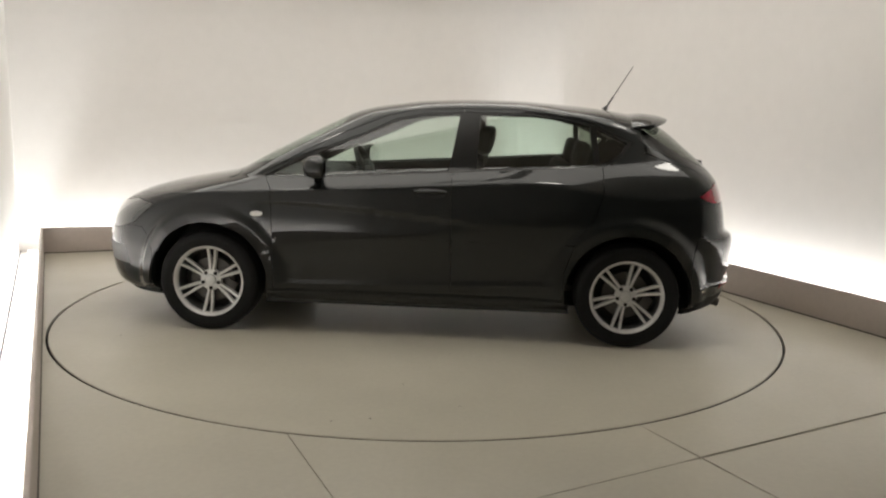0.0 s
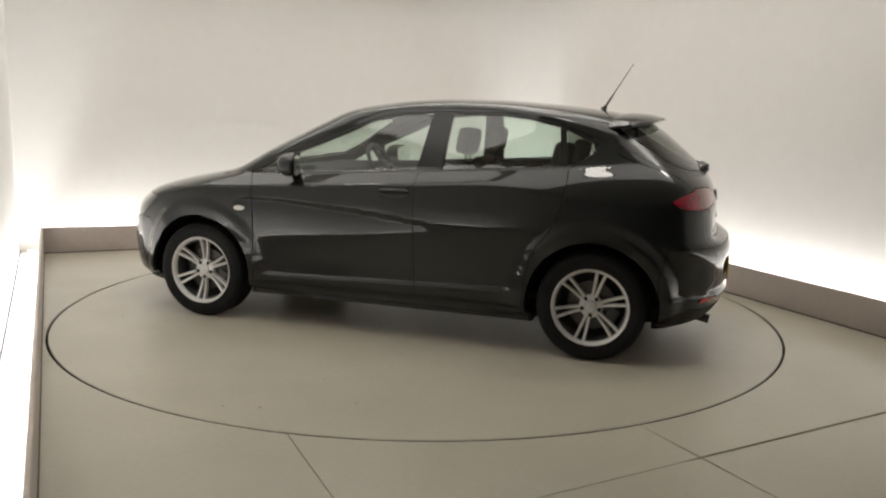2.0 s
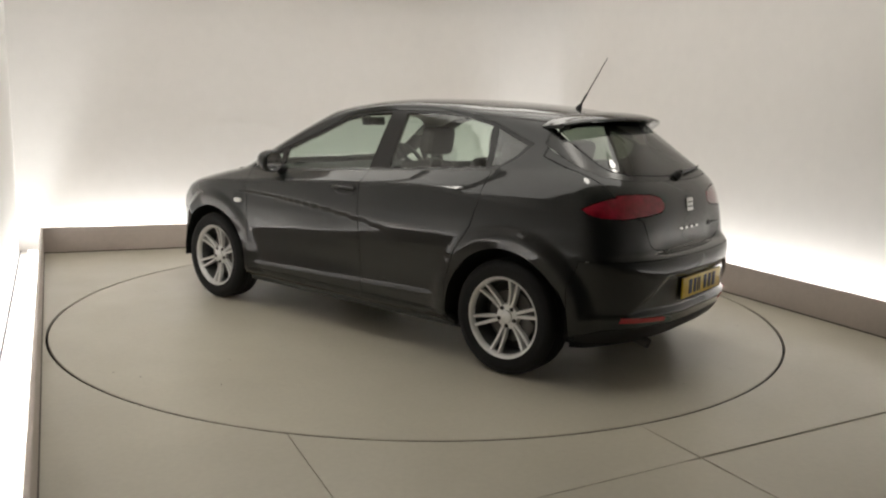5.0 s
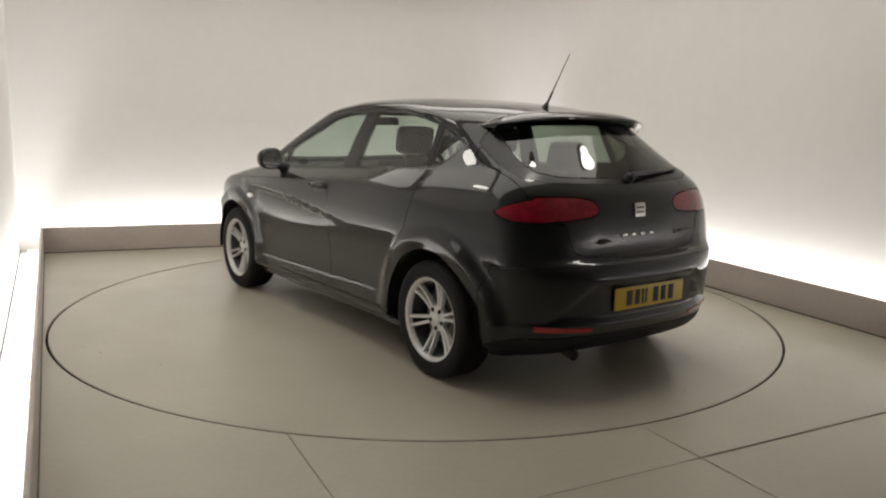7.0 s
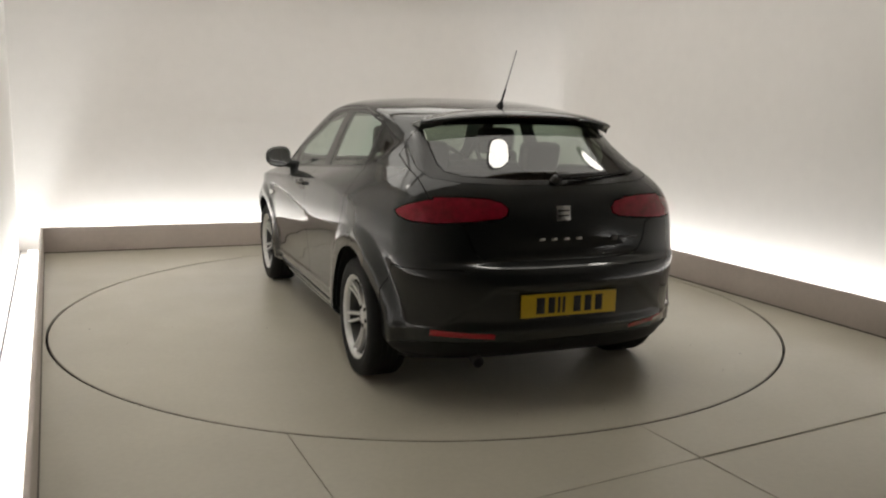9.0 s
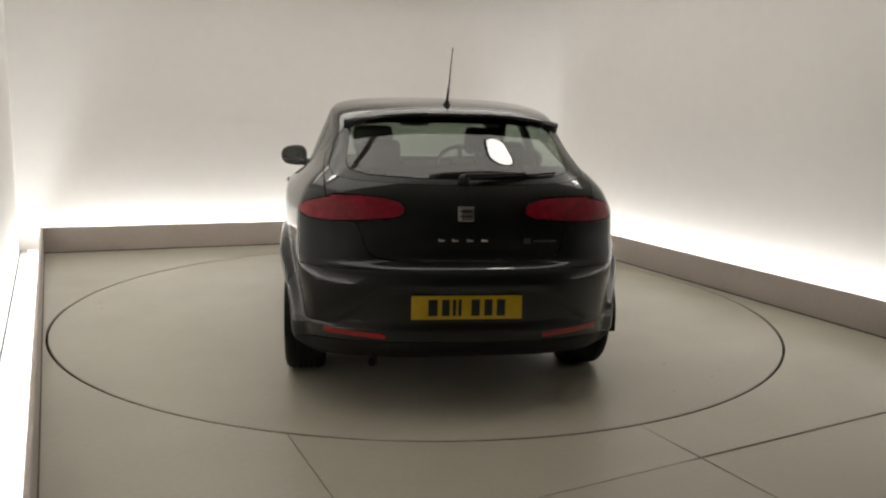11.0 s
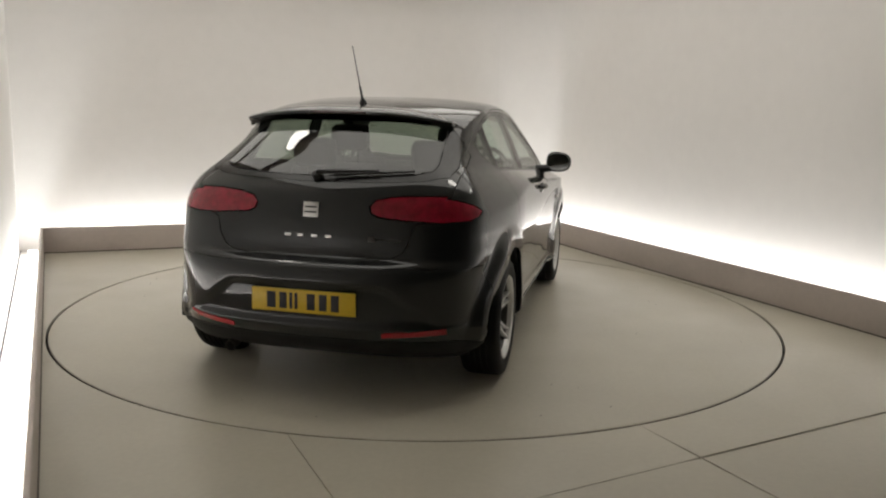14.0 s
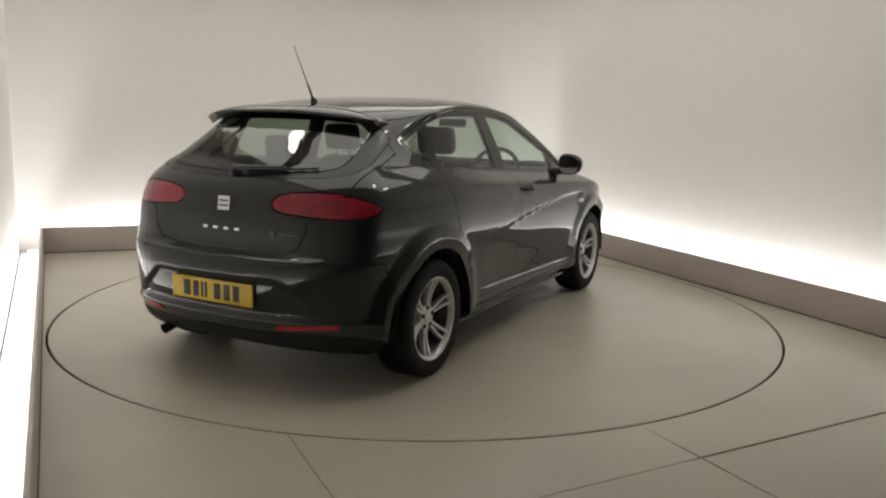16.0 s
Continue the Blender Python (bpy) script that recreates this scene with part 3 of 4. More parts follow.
def skin_piece(name, codes, mats, mirror=None, thick=0.022, gap=0.002, label="", sink=0.0):
    """One panel of the skin with an inner face and rim. mirror: None joins both halves, 1 or -1 takes one side."""
    want = {C[k] for k in codes}
    faces = [f for f in SKIN.faces if f[LAYER] in want]
    sides = (1, -1) if mirror is None else (mirror,)
    pull = {}
    for f in faces:
        for e in f.edges:
            others = [g for g in e.link_faces if g is not f and g[LAYER] in want]
            if others or max(abs(v.co.y) for v in e.verts) < 0.0015:
                continue
            d = (e.verts[1].co - e.verts[0].co).normalized()
            q = d.cross(f.normal)
            if q.dot(f.calc_center_median() - e.verts[0].co) < 0:
                q = -q
            for v in e.verts:
                pull[v] = pull.get(v, Vector()) + q
    verts, polys, normals, slots = [], [], [], []
    for sgn in sides:
        flip = Vector((1, sgn, 1))
        idx = {}
        for f in faces:
            for v in f.verts:
                if v not in idx:
                    p = v.co.copy() - v.normal * sink
                    if v in pull and pull[v].length > 1e-6:
                        p += pull[v].normalized() * gap
                    q = p - v.normal * thick
                    if abs(v.co.y) < 0.0015:
                        p.y = q.y = 0.0
                    idx[v] = len(verts)
                    verts += [p * flip, q * flip]
        for f in faces:
            vs = list(f.verts) if sgn > 0 else list(f.verts)[::-1]
            polys.append([idx[v] for v in vs])
            normals += [tuple(v.normal * flip) for v in vs]
            slots.append(0)
            if thick:
                polys.append([idx[v] + 1 for v in vs[::-1]])
                normals += [tuple(-(v.normal * flip)) for v in vs[::-1]]
                up = f.normal.z > 0.45 and f.calc_center_median().z > 1.22
                slots.append(2 if up and len(mats) > 2 else 1)
        if thick:
            for f in faces:
                for lp in f.loops:
                    e = lp.edge
                    if any(g is not f and g[LAYER] in want for g in e.link_faces) or max(abs(v.co.y) for v in e.verts) < 0.0015:
                        continue
                    a, b = lp.vert, lp.link_loop_next.vert
                    ring = [idx[a], idx[a] + 1, idx[b] + 1, idx[b]]
                    if sgn < 0:
                        ring = ring[::-1]
                    pa, pb, pc = (Vector(verts[r]) for r in ring[:3])
                    nn = (pb - pa).cross(pc - pb)
                    nn = nn.normalized() if nn.length > 1e-12 else Vector((0, 0, 1))
                    polys.append(ring)
                    normals += [tuple(nn)] * 4
                    slots.append(0)
    me = bpy.data.meshes.new(name)
    me.from_pydata(verts, [], polys)
    for m in mats:
        me.materials.append(m)
    me.polygons.foreach_set("material_index", slots)
    me.polygons.foreach_set("use_smooth", [True] * len(polys))
    me.normals_split_custom_set(normals)
    ob = new(name, me)
    ob.parent = car
    if label:
        tagged(ob, label)
    return ob


PAINTED = [M_PAINT, M_INNER]
skin_piece("body", ["body"], PAINTED + [M_LINER])
skin_piece("bonnet", ["bonnet"], PAINTED)
tailgate = skin_piece("tailgate", ["tailgate"], PAINTED, gap=0.0035)
skin_piece("front_bumper", ["front_bumper"], PAINTED)
rear_bumper = skin_piece("rear_bumper", ["rear_bumper"], PAINTED)
skin_piece("rear_valance", ["valance"], [M_VALANCE, M_INNER], label="black grained plastic lower valance")
skin_piece("bumper_intake", ["intake"], [M_PLASTIC, M_PLASTIC], label="black plastic lower intake")
skin_piece("underbody", ["underbody"], [M_RUBBER, M_RUBBER], label="dark underbody")
glass_parts = [skin_piece("windscreen", ["windscreen"], [M_GLASS], thick=0, gap=0.004, label="green-tinted windscreen")]
skin_piece("window_border", ["window_border"], [M_TRIM, M_INNER], thick=0.006, gap=0.001, label="black glass border of the rear window", sink=0.002)
glass_parts.append(skin_piece("rear_window", ["rear_window"], [M_GLASS_REAR], thick=0, gap=0.004, label="dark tinted rear window"))
doors = {}
for s in (1, -1):
    doors["front", s] = skin_piece("front_door", ["front_door"], PAINTED, s)
    doors["rear", s] = skin_piece("rear_door", ["rear_door"], PAINTED, s)
    skin_piece("window_trim", ["trim"], [M_TRIM, M_INNER], s, gap=0.0, label="black window surround", sink=0.002)
    for nm, code, mt in (("front_door_window", "front_glass", M_GLASS), ("front_quarter_window", "front_quarter_glass", M_GLASS),
                         ("rear_door_window", "rear_glass", M_GLASS), ("rear_quarter_window", "rear_quarter_glass", M_GLASS_REAR)):
        glass_parts.append(skin_piece(nm, [code], [mt], s, thick=0, gap=0.002, label="tinted side window", sink=0.003))
    skin_piece("headlight", ["headlight"], [M_LAMPGLASS, M_INNER], s, label="clear headlight")
    skin_piece("tail_light", ["tail_light"], [M_RED, M_INNER], s, gap=0.003, label="red tail light")
for g in glass_parts:
    g.visible_shadow = False

# ---------------------------------------------------------------- car: fittings
from mathutils.bvhtree import BVHTree
SKIN.normal_update()
TREE = BVHTree.FromBMesh(SKIN)


def on_rear(y, z):
    """Point and normal of the tail at width y and height z."""
    p, n, _, _ = TREE.ray_cast(Vector((-3.0, abs(y) + 1e-4, z)), Vector((1, 0, 0)))
    s = 1 if y >= 0 else -1
    return Vector((p.x, p.y * s, p.z)), Vector((n.x, n.y * s, n.z))


def on_side(x, z, s=1):
    p, n, _, _ = TREE.ray_cast(Vector((x, 2.0, z)), Vector((0, -1, 0)))
    return Vector((p.x, p.y * s, p.z)), Vector((n.x, n.y * s, n.z))


def on_top(x, y):
    p, n, _, _ = TREE.ray_cast(Vector((x, abs(y) + 1e-4, 3.0)), Vector((0, 0, -1)))
    s = 1 if y >= 0 else -1
    return Vector((p.x, p.y * s, p.z)), Vector((n.x, n.y * s, n.z))


def raised(grid, thick):
    """A closed plate over a grid of (point, normal)."""
    bm = bmesh.new()
    up = [[bm.verts.new(p + n * thick) for p, n in row] for row in grid]
    dn = [[bm.verts.new(p - n * 0.004) for p, n in row] for row in grid]
    a, b = len(up), len(up[0])
    for g in (up, dn):
        for i in range(a - 1):
            for j in range(b - 1):
                bm.faces.new((g[i][j], g[i + 1][j], g[i + 1][j + 1], g[i][j + 1]))
    ring = [(i, 0) for i in range(a)] + [(a - 1, j) for j in range(1, b)] + [(i, b - 1) for i in range(a - 2, -1, -1)] + [(0, j) for j in range(b - 2, 0, -1)]
    for k in range(len(ring)):
        (i, j), (m, n) = ring[k - 1], ring[k]
        bm.faces.new((up[i][j], up[m][n], dn[m][n], dn[i][j]))
    bmesh.ops.recalc_face_normals(bm, faces=bm.faces)
    return bm


def lerp(a, b, t):
    return a + (b - a) * t


# --- wheels
def spin(s):
    """Frame of a wheel whose outer face looks along s * y."""
    return Matrix(((1, 0, 0, 0), (0, 0, s, 0), (0, -s, 0, 0), (0, 0, 0, 1))) if s > 0 else Matrix(((-1, 0, 0, 0), (0, 0, -1, 0), (0, -1, 0, 0), (0, 0, 0, 1)))


def bar(bm, r0, a0, r1, a1, w0, w1, h0, h1, depth):
    """One spoke arm between two polar points, crowned across its width."""
    p, q = Vector((r0 * math.cos(a0), r0 * math.sin(a0), 0)), Vector((r1 * math.cos(a1), r1 * math.sin(a1), 0))
    d = (q - p).normalized()
    t = Vector((-d.y, d.x, 0))
    rows = []
    for k in range(6):
        f = k / 5
        c, w = p.lerp(q, f), lerp(w0, w1, f)
        h = lerp(h0, h1, f) - 0.010 * math.sin(math.pi * f)
        rows.append([bm.verts.new(c + t * (w * u) + Vector((0, 0, h + v))) for u, v in
                     ((-0.5, -depth), (-0.5, -0.006), (-0.33, 0.0), (0.33, 0.0), (0.5, -0.006), (0.5, -depth))])
    for a, b in zip(rows, rows[1:]):
        for i in range(6):
            j = (i + 1) % 6
            bm.faces.new((a[i], b[i], b[j], a[j]))
    bm.faces.new(rows[0])
    bm.faces.new(rows[-1][::-1])


def wheel_meshes():
    out = {}
    one = Matrix()
    b = bmesh.new()
    prof = [(0.200, -0.085), (0.222, -0.101), (0.245, -0.106), (0.275, -0.107), (0.298, -0.099), (0.309, -0.086), (0.3135, -0.070)]
    for g in (-0.045, -0.015, 0.015, 0.045):
        prof += [(0.3140, g - 0.006), (0.3060, g - 0.004), (0.3060, g + 0.004), (0.3140, g + 0.006)]
    prof += [(0.3135, 0.070), (0.309, 0.086), (0.298, 0.099), (0.282, 0.1025), (0.279, 0.1045), (0.262, 0.1045), (0.258, 0.1035), (0.240, 0.103), (0.226, 0.1005), (0.212, 0.090)]
    lathe(b, prof, one, 64)
    out["tyre"] = (b, M_RUBBER, "black road tyre")
    b = bmesh.new()
    lathe(b, [(0.2015, 0.070), (0.2045, 0.084), (0.210, 0.094), (0.2165, 0.099), (0.2225, 0.1005), (0.2235, 0.097), (0.216, 0.090)], one, 64)
    lathe(b, [(0.066, 0.018), (0.070, 0.040), (0.066, 0.050), (0.060, 0.053), (0.036, 0.054), (0.033, 0.051)], one, 40)
    for k in range(6):
        a = radians(60 * k)
        for sg in (-1, 1):
            bar(b, 0.052, a + sg * 0.16, 0.209, a + sg * 0.122, 0.020, 0.0185, 0.052, 0.086, 0.026)
    bmesh.ops.recalc_face_normals(b, faces=b.faces)
    out["rim"] = (b, M_ALLOY, "silver six-spoke alloy rim")
    # flat black disc added for the deep shade behind the spokes
    b = bmesh.new()
    lathe(b, [(0.001, -0.030), (0.188, -0.030), (0.190, -0.060)], one, 40)
    out["rim_shade_disc"] = (b, M_DARK, "flat black disc standing in for the shade behind the rim")
    b = bmesh.new()
    lathe(b, [(0.190, -0.085), (0.192, 0.040), (0.2018, 0.0705)], one, 64)
    out["rim_barrel"] = (b, M_BARREL, "inner rim barrel with its shade put into the colour")
    b = bmesh.new()
    lathe(b, [(0.060, 0.012), (0.140, 0.012), (0.142, 0.008), (0.142, -0.012)], one, 48)
    out["brake_disc"] = (b, M_DISC, "worn steel brake disc")
    b = bmesh.new()
    lathe(b, [(0.034, 0.050), (0.033, 0.058), (0.026, 0.062), (0.001, 0.063)], one, 32)
    out["centre_cap"] = (b, M_ALLOY, "silver centre cap")
    b = bmesh.new()
    lathe(b, [(0.0115, 0.050), (0.0115, 0.0575), (0.0100, 0.0585), (0.008, 0.056), (0.001, 0.056)], one, 12)
    out["wheel_bolt"] = (b, M_DARK, "recessed dark wheel bolt")
    b = bmesh.new()
    box(b, (0.07, 0.13, 0.06), pose(0.125, 0, 0.005), 0.012)
    out["brake_caliper"] = (b, M_DISC, "grey brake caliper")
    made = {}
    for nm, (b, mt, lab) in out.items():
        me = bpy.data.meshes.new(nm)
        b.normal_update()
        b.to_mesh(me)
        b.free()
        me.materials.append(mt)
        me.polygons.foreach_set("use_smooth", [True] * len(me.polygons))
        me.set_sharp_from_angle(angle=radians(38))
        made[nm] = (me, lab)
    return made


WHEEL = wheel_meshes()
for wx, s, yc, turn in ((HALF_BASE, 1, 0.764, 85), (HALF_BASE, -1, 0.764, 75), (-HALF_BASE, 1, 0.758, 75), (-HALF_BASE, -1, 0.758, 80)):
    hub = new("wheel")
    hub.parent = car
    hub.matrix_local = Matrix.Translation((wx, s * yc, HUB_Z + 0.001)) @ (pose(0, 0, 0, -90 if s > 0 else 90))
    tagged(hub, "alloy wheel with a black tyre")
    for nm, (me, lab) in WHEEL.items():
        for k in range(5 if nm == "wheel_bolt" else 1):
            ob = new(nm, me)
            ob.parent = hub
            rot_a = (180 - turn) * 1.0
            ob.matrix_local = pose(0, 0, 0, 0, 0, -rot_a if s > 0 else turn)
            if nm == "wheel_bolt":
                ob.matrix_local = pose(0, 0, 0, 0, 0, 90 + 72 * k) @ Matrix.Translation((0.052, 0, 0))
            if nm == "brake_caliper":
                ob.matrix_local = pose(0, 0, 0, 0, 0, 150)
            tagged(ob, lab)
    # liner of the wheel arch
    b = bmesh.new()
    steps = 30
    rings = []
    for y, r in ((0.855, 0.384), (0.80, 0.388), (0.52, 0.384), (0.50, 0.02)):
        rings.append([b.verts.new((wx + r * math.cos(radians(-6 + 192 * k / steps)), s * y, HUB_Z + r * math.sin(radians(-6 + 192 * k / steps)))) for k in range(steps + 1)])
    for p, q in zip(rings, rings[1:]):
        for k in range(steps):
            b.faces.new((p[k], p[k + 1], q[k + 1], q[k]))
    part("arch_liner", b, M_RUBBER, car, "black plastic wheel arch liner")

# axle beam and belly below the cabin
b = bmesh.new()
box(b, (2.1, 1.30, 0.10), pose(0, 0, 0.245), 0.03)
part("floor_pan", b, M_RUBBER, car, "dark floor pan")
b = bmesh.new()
tube(b, [(-HALF_BASE, -0.60, 0.28), (-HALF_BASE, 0.60, 0.28)], 0.04, 12)
part("rear_axle", b, M_RUBBER, car, "dark rear axle beam")

# --- roof spoiler
b = bmesh.new()
rows = []
for k in range(41):
    y = lerp(-0.562, 0.562, k / 40)
    f = abs(y) / 0.562
    tx, tz = -1.578 + 0.14 * f ** 3.2, 1.387 - 0.045 * f ** 2.6
    p0, _ = on_top(-1.32 + 0.02 * f, y * 0.985)
    root = lerp(-1.50, -1.43, f * f)
    p1, _ = on_top(root - 0.01, y * 0.93)
    sec = [(p0.x, p0.z - 0.004), (lerp(p0.x, tx, 0.35), lerp(p0.z, tz, 0.30) + 0.012 * (1 - f ** 4)), (lerp(p0.x, tx, 0.75), lerp(p0.z, tz, 0.72) + 0.010 * (1 - f ** 4)),
           (tx + 0.012, tz + 0.001), (tx, tz - 0.006), (tx + 0.003, tz - 0.018), (tx + 0.020, tz - 0.026), (lerp(tx, root, 0.6) + 0.03 * f, lerp(tz - 0.030, p1.z, 0.6)), (root + 0.02, max(p1.z - 0.010, tz - 0.030))]
    rows.append([b.verts.new((x, y, z)) for x, z in sec])
for a, c in zip(rows, rows[1:]):
    for i in range(len(a) - 1):
        b.faces.new((a[i], a[i + 1], c[i + 1], c[i]))
b.faces.new(rows[0])
b.faces.new(rows[-1][::-1])
bmesh.ops.recalc_face_normals(b, faces=b.faces)
spoiler = part("roof_spoiler", b, M_PAINT, car, "dark roof spoiler")
b = bmesh.new()
box(b, (0.008, 0.30, 0.012), pose(-1.579, 0, 1.375), 0.003)
part("brake_light", b, M_REDDARK, spoiler, "dark red high brake light")

# --- aerial
b = bmesh.new()
base, _ = on_top(-1.195, 0)
tip = Vector((-1.367, 0, 1.719))
foot = base + Vector((0.004, 0, 0))
tube(b, [foot + (tip - foot) * f for f in (0.0, 0.06, 0.10, 0.30, 0.32, 0.7, 1.0)], 0.003, 10, [0.022, 0.013, 0.0065, 0.0058, 0.0032, 0.0026, 0.002])
part("aerial", b, M_PLASTIC, car, "thin black roof aerial")

# --- door mirrors, handles and indicators
for s in (1, -1):
    my = 0.900 if s > 0 else 0.918
    b = bmesh.new()
    r = bmesh.ops.create_uvsphere(b, u_segments=32, v_segments=20, radius=1.0)
    for v in b.verts:
        x, y, z = v.co
        e = lambda q, n: math.copysign(abs(q) ** n, q)
        x, y, z = e(x, 0.85), e(y, 0.75), e(z, 0.80)
        x = x * 0.102 if x > 0 else x * 0.032
        v.co = (0.575 + x - 0.025 * y, s * (my + 0.094 * y), 1.043 + 0.074 * z * (1 - 0.10 * y))
    bmesh.ops.recalc_face_normals(b, faces=b.faces)
    mirror = part("door_mirror", b, M_PAINT, car, "dark door mirror housing")
    b = bmesh.new()
    bmesh.ops.create_circle(b, cap_ends=True, segments=32, radius=1.0)
    for v in b.verts:
        x, y, _ = v.co
        e = lambda q: math.copysign(abs(q) ** 0.75, q)
        v.co = (0.5425 - 0.025 * e(x), s * (my + 0.080 * e(x)), 1.043 + 0.062 * e(y))
    part("mirror_glass", b, M_MIRROR, mirror, "mirror glass")
    b = bmesh.new()
    q, _ = on_side(0.62, 0.985)
    tube(b, [(0.63, s * (q.y - 0.03), 0.975), (0.61, s * (q.y + 0.02), 0.985), (0.59, s * (my - 0.03), 1.0)], 0.02, 12, [0.040, 0.032, 0.026])
    part("mirror_stalk", b, M_PLASTIC, mirror, "black mirror stalk")
    # handle over a thin black plate that stands in for a shaded cup
    grid = [[on_side(lerp(-0.005, -0.185, i / 14), 0.909 + lerp(-0.032, 0.032, j / 6) * math.sqrt(max(0.05, 1 - (2 * i / 14 - 1) ** 4)), s) for j in range(7)] for i in range(15)]
    cup = part("handle_cup_shade", raised(grid, 0.0012), M_PLASTIC, doors["front", s], "thin black plate painted as the shaded handle recess")
    b = bmesh.new()
    row = []
    for i in range(15):
        f = i / 14
        p, n = on_side(lerp(0.0, -0.185, f), 0.915, s)
        row.append(p + n * (0.010 + 0.020 * math.sin(math.pi * f) ** 0.6))
    tube(b, row, 0.012, 10, [0.010 + 0.005 * math.sin(math.pi * i / 14) for i in range(15)])
    part("door_handle", b, M_PAINT, doors["front", s], "dark pull handle")
    grid = [[on_side(0.970 + 0.036 * u, 0.752 + 0.016 * v * math.sqrt(max(0.02, 1 - u * u * 0.9)), s) for v in (-1, -0.5, 0, 0.5, 1)] for u in (-1, -0.8, -0.4, 0, 0.4, 0.8, 1)]
    part("side_indicator", raised(grid, 0.007), M_WHITELENS, car, "clear white side indicator")
    # sill strip under the doors
    grid = [[on_side(lerp(0.90, -0.90, i / 30), z, s) for z in (0.232, 0.245, 0.262, 0.274)] for i in range(31)]
    part("sill_cover", raised(grid, 0.006), M_PAINT, car, "dark painted sill")
    # rear reflectors
    grid = [[on_rear(s * lerp(0.375, 0.66, i / 12), lerp(0.340, 0.356, i / 12) + (0.026 * min(1, 0.75 + 3 * i / 12)) * v) for v in (0.0, 0.4, 0.7, 1.0)] for i in range(13)]
    part("reflector", raised(grid, 0.004), M_REFLECTOR, rear_bumper, "slim red rear reflector")

# --- tail: number plate, badge, lettering bars
px = min(on_rear(y, z)[0].x for y in (0.0, 0.1, 0.26) for z in (0.44, 0.50, 0.55)) - 0.004
b = bmesh.new()
box(b, (0.010, 0.520, 0.111), pose(px, 0, 0.4955), 0.003)
plate = part("number_plate", b, M_PLATE, rear_bumper, "yellow number plate with dark bars")
for k, (y0, wd) in enumerate(((0.160, 0.044), (0.100, 0.036), (0.060, 0.015), (0.034, 0.015), (-0.040, 0.040), (-0.100, 0.038), (-0.160, 0.040))):
    b = bmesh.new()
    box(b, (0.003, wd, 0.078), pose(px - 0.0055, y0, 0.4955), 0.0008)
    part("plate_bar", b, M_INK, plate, "plain dark bar")
p, n = on_rear(0.0, 0.920)
b = bmesh.new()
tilt = Matrix.Translation((p.x - 0.004, 0, 0.920)) @ pose(0, 0, 0, 0, 8, 0)
box(b, (0.010, 0.078, 0.072), tilt, 0.004)
badge = part("badge", b, M_CHROME, tailgate, "plain chrome badge block")
for dz, dy in ((0.012, 0.0), (-0.012, 0.0)):
    b = bmesh.new()
    box(b, (0.004, 0.058, 0.008), tilt @ Matrix.Translation((-0.0045, dy, dz)), 0.001)
    part("badge_slot", b, M_TRIM, badge, "dark slot")
for y0 in (0.115, 0.050, -0.020, -0.090):
    p, n = on_rear(y0, 0.797)
    b = bmesh.new()
    box(b, (0.006, 0.032, 0.014), pose(p.x - 0.003, y0, 0.797), 0.003)
    part("lettering_bar", b, M_CHROME, tailgate, "plain chrome bar")
for y0, w, hgt in ((-0.30, 0.034, 0.026), (-0.385, 0.115, 0.008)):
    p, n = on_rear(y0, 0.792)
    b = bmesh.new()
    box(b, (0.008, w, hgt), pose(p.x - 0.002, y0, 0.792, 0, 0, 6), 0.002)
    part("lettering_bar", b, M_DISC, tailgate, "small grey bar")

# --- rear wiper
b = bmesh.new()
p, n = on_rear(0.0, 1.068)
lathe(b, [(0.026, -0.01), (0.026, 0.018), (0.018, 0.032), (0.001, 0.036)], Matrix.Translation(p) @ n.to_track_quat("Z", "Y").to_matrix().to_4x4(), 24)
wiper = part("rear_wiper", b, M_PLASTIC, car, "black rear wiper")
b = bmesh.new()
row = []
for i in range(10):
    p, n = on_rear(lerp(0.0, -0.30, i / 9), lerp(1.070, 1.090, i / 9))
    row.append(p + n * lerp(0.034, 0.022, i / 9))
tube(b, row, 0.011, 8, [lerp(0.012, 0.006, i / 9) for i in range(10)])
part("wiper_arm", b, M_PLASTIC, wiper)
b = bmesh.new()
row = []
for i in range(12):
    p, n = on_rear(lerp(-0.08, -0.46, i / 11), lerp(1.072, 1.098, i / 11))
    row.append(p + n * 0.010)
tube(b, row, 0.005, 8)
part("wiper_blade", b, M_RUBBER, wiper)

# --- exhaust
b = bmesh.new()
lathe(b, [(0.024, -0.30), (0.027, -0.02), (0.0275, 0.0), (0.024, 0.0), (0.023, -0.10)], Matrix.Translation((-1.935, 0.43, 0.215)) @ pose(0, 0, 0, 0, -90 - 12, 0), 24)
part("exhaust_pipe", b, M_DISC, car, "grey steel exhaust pipe")

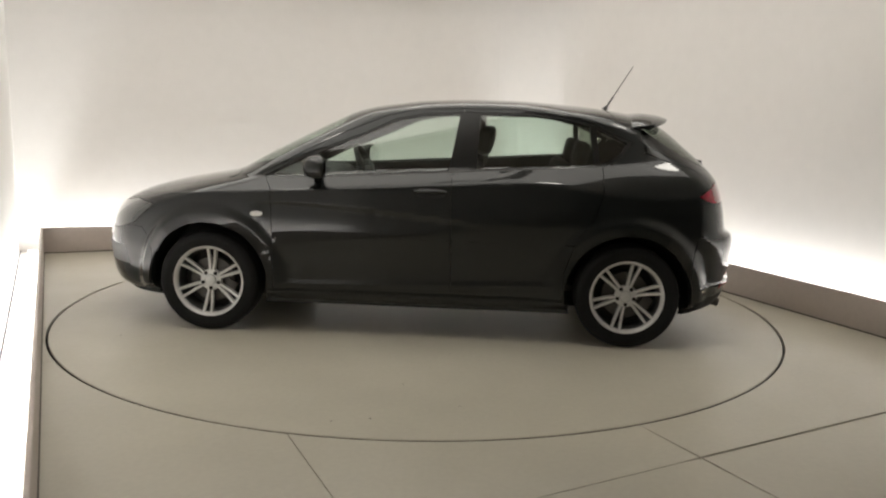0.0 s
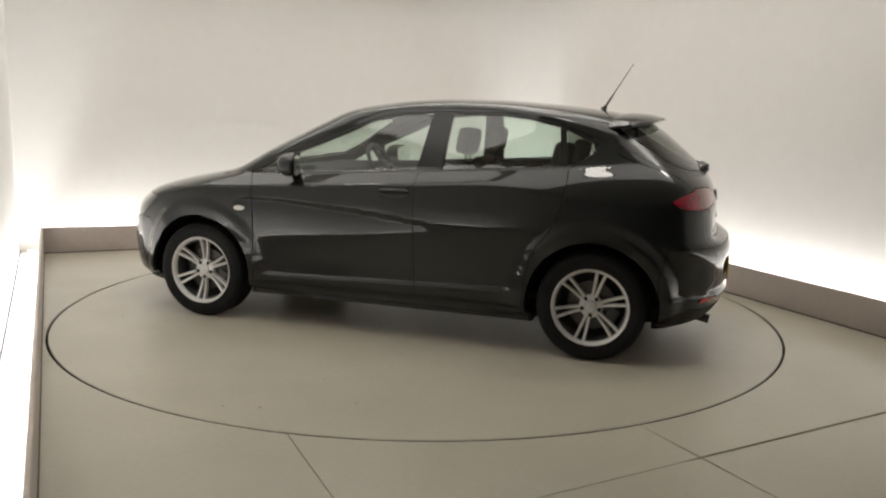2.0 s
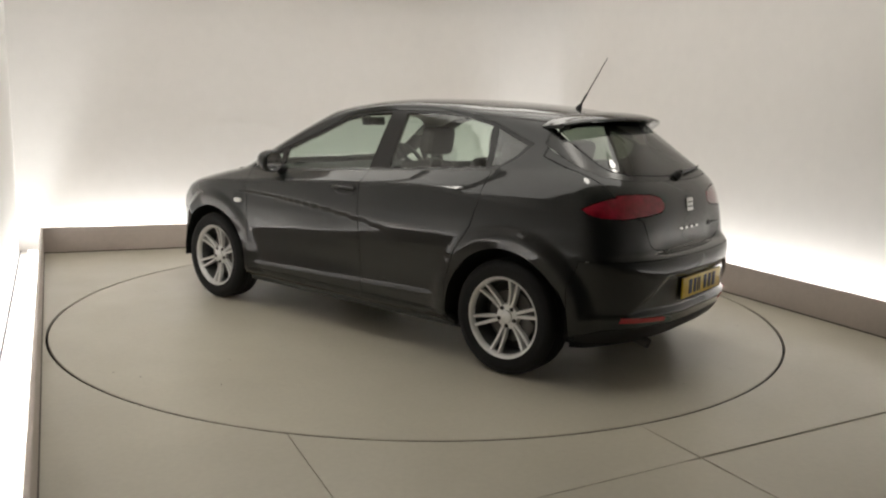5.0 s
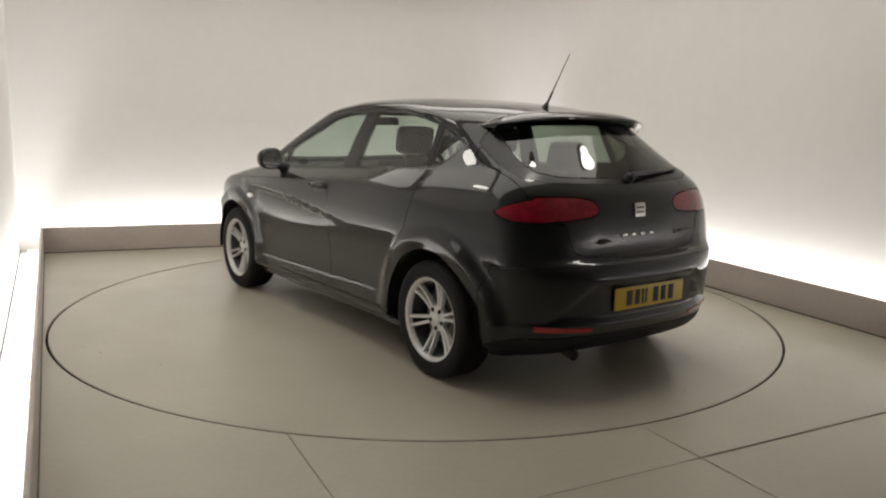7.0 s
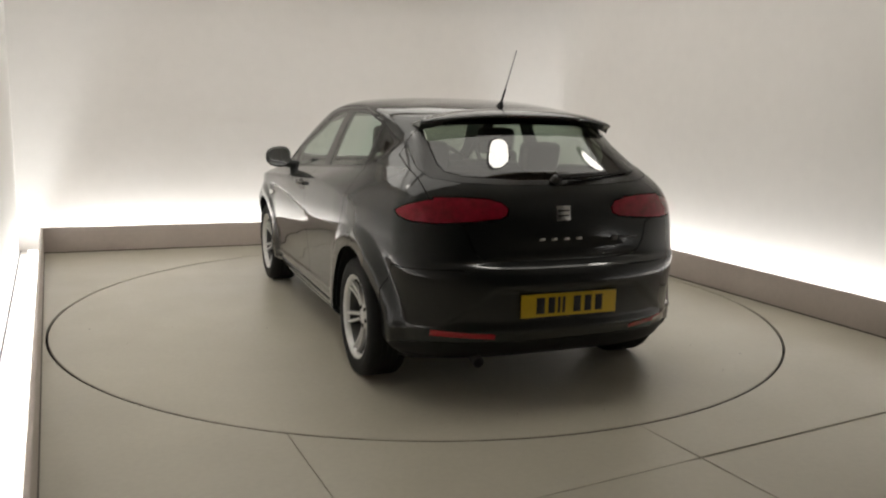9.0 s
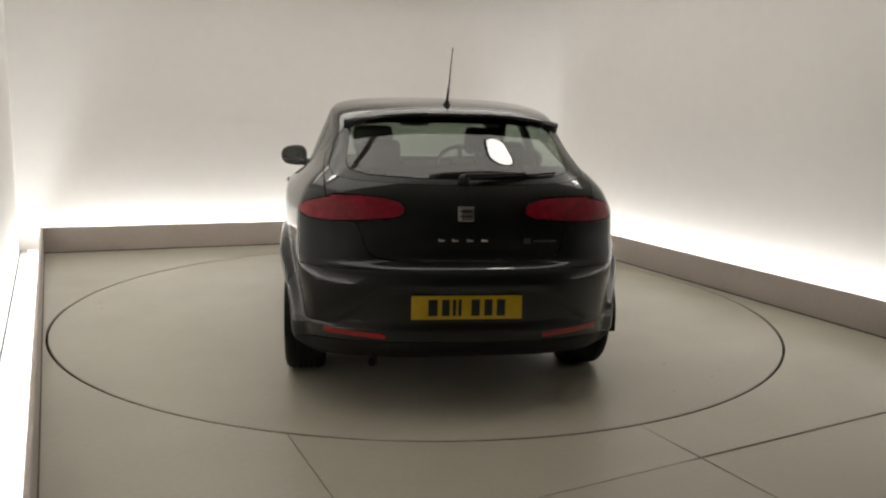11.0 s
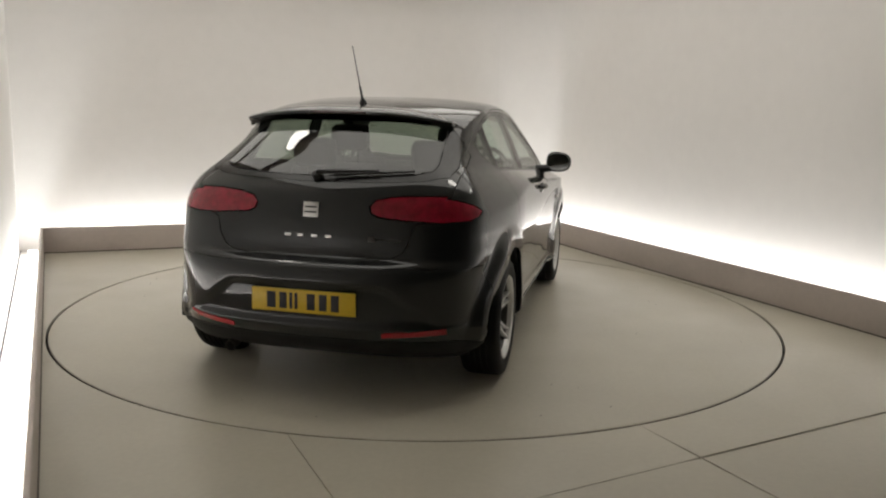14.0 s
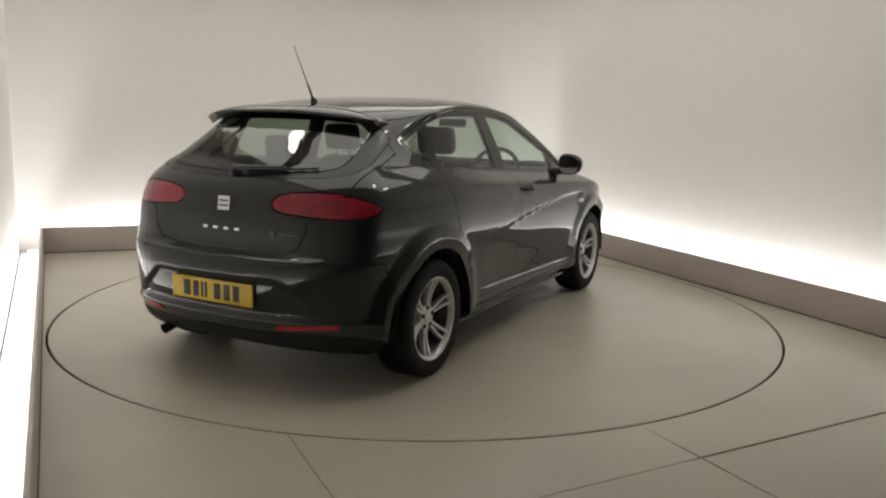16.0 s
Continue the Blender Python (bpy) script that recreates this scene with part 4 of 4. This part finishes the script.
# --- cabin
def seat(x, y, w, lean, base_z=0.36, hr=0.81):
    b = bmesh.new()
    box(b, (0.50, w, 0.16), pose(x + 0.22, y, base_z + 0.10, 0, -6, 0), 0.05, 3)
    s_ = part("seat_cushion", b, M_SEAT, car, "charcoal seat cushion")
    b = bmesh.new()
    vs = box(b, (0.13, w, 0.62), Matrix.Translation((x - 0.09, y, base_z + 0.42)) @ pose(0, 0, 0, 0, -lean, 0), 0.05, 3)
    for v in b.verts:
        k = (v.co.z - base_z) / 0.7
        v.co.y = y + (v.co.y - y) * (1 - 0.16 * max(0, k - 0.5) * 2)
    part("seat_back", b, M_SEAT, car, "charcoal seat back")
    if hr:
        low = 0.81 - hr
        for dy in ((0.0,) if w < 0.7 else (-0.36, 0.36)):
            b = bmesh.new()
            top = x - 0.09 - math.sin(radians(lean)) * 0.48
            box(b, (0.10, 0.25, 0.17), pose(top, y + dy, base_z + hr, 0, -lean * 0.5, 0), 0.045, 3)
            for dyy in (-0.05, 0.05):
                tube(b, [(top + 0.01, y + dy + dyy, base_z + 0.62 - low), (top, y + dy + dyy, base_z + 0.76 - low)], 0.006, 6)
            part("headrest", b, M_SEAT, car, "charcoal headrest")


seat(-0.145, 0.36, 0.50, 20, 0.36, 0.85)
seat(-0.145, -0.36, 0.50, 20, 0.36, 0.85)
seat(-0.74, 0.0, 1.24, 22, 0.36, 0.78)
b = bmesh.new()
prof = [(1.20, 0.955), (1.0, 0.985), (0.80, 0.985), (0.68, 0.955), (0.62, 0.88), (0.66, 0.70), (0.80, 0.55), (1.20, 0.55)]
a = [b.verts.new((x, -0.69, z)) for x, z in prof]
c = [b.verts.new((x, 0.69, z)) for x, z in prof]
for i in range(len(prof)):
    j = (i + 1) % len(prof)
    b.faces.new((a[i], a[j], c[j], c[i]))
b.faces.new(a)
b.faces.new(c[::-1])
bmesh.ops.recalc_face_normals(b, faces=b.faces)
part("dashboard", b, M_INNER, car, "dark dashboard")
b = bmesh.new()
m = Matrix.Translation((0.50, -0.36, 0.965)) @ pose(0, 0, 0, 0, -62, 0)
ring_pts = [m @ Vector((0.185 * math.cos(2 * math.pi * k / 36), 0.185 * math.sin(2 * math.pi * k / 36), 0)) for k in range(37)]
tube(b, ring_pts, 0.016, 10)
for ang in (0, 180, 90):
    tube(b, [m @ Vector((0.0, 0.0, 0.02)), m @ Vector((0.18 * math.sin(radians(ang)), 0.18 * math.cos(radians(ang)), 0))], 0.018, 8)
lathe(b, [(0.065, 0.0), (0.06, 0.03), (0.001, 0.04)], m, 20)
lathe(b, [(0.065, 0.0), (0.03, -0.10), (0.03, -0.22)], m, 20)
part("steering_wheel", b, M_PLASTIC, car, "black steering wheel")
b = bmesh.new()
box(b, (0.50, 1.05, 0.02), pose(-1.50, 0, 0.985, 0, -2, 0), 0.006)
part("parcel_shelf", b, M_INNER, car, "dark parcel shelf")
b = bmesh.new()
box(b, (2.5, 1.44, 0.04), pose(-0.35, 0, 0.33), 0.01)
part("cabin_floor", b, M_INNER, car, "dark carpeted cabin floor")
b = bmesh.new()
box(b, (0.03, 0.22, 0.06), pose(0.52, 0, 1.31, 0, 15, 0), 0.012)
part("interior_mirror", b, M_PLASTIC, car, "black interior mirror")


# ---------------------------------------------------------------- motion
OFFSET = Vector((-0.0465, 0.0185, 0.0))      # the car's middle from the turntable's axis


def heading(t):
    return 3.03885 - 0.121816 * t - 1.1856e-4 * t * t


def motions():
    rows_car, rows_table = [], []
    for k in range(33):
        t = k * 0.5
        turn = Matrix.Rotation(heading(t), 4, "Z")
        rows_table.append((t, turn))
        rows_car.append((t, turn @ Matrix.Translation(OFFSET)))
    walk(turntable, rows_table)
    walk(car, rows_car)


motions()
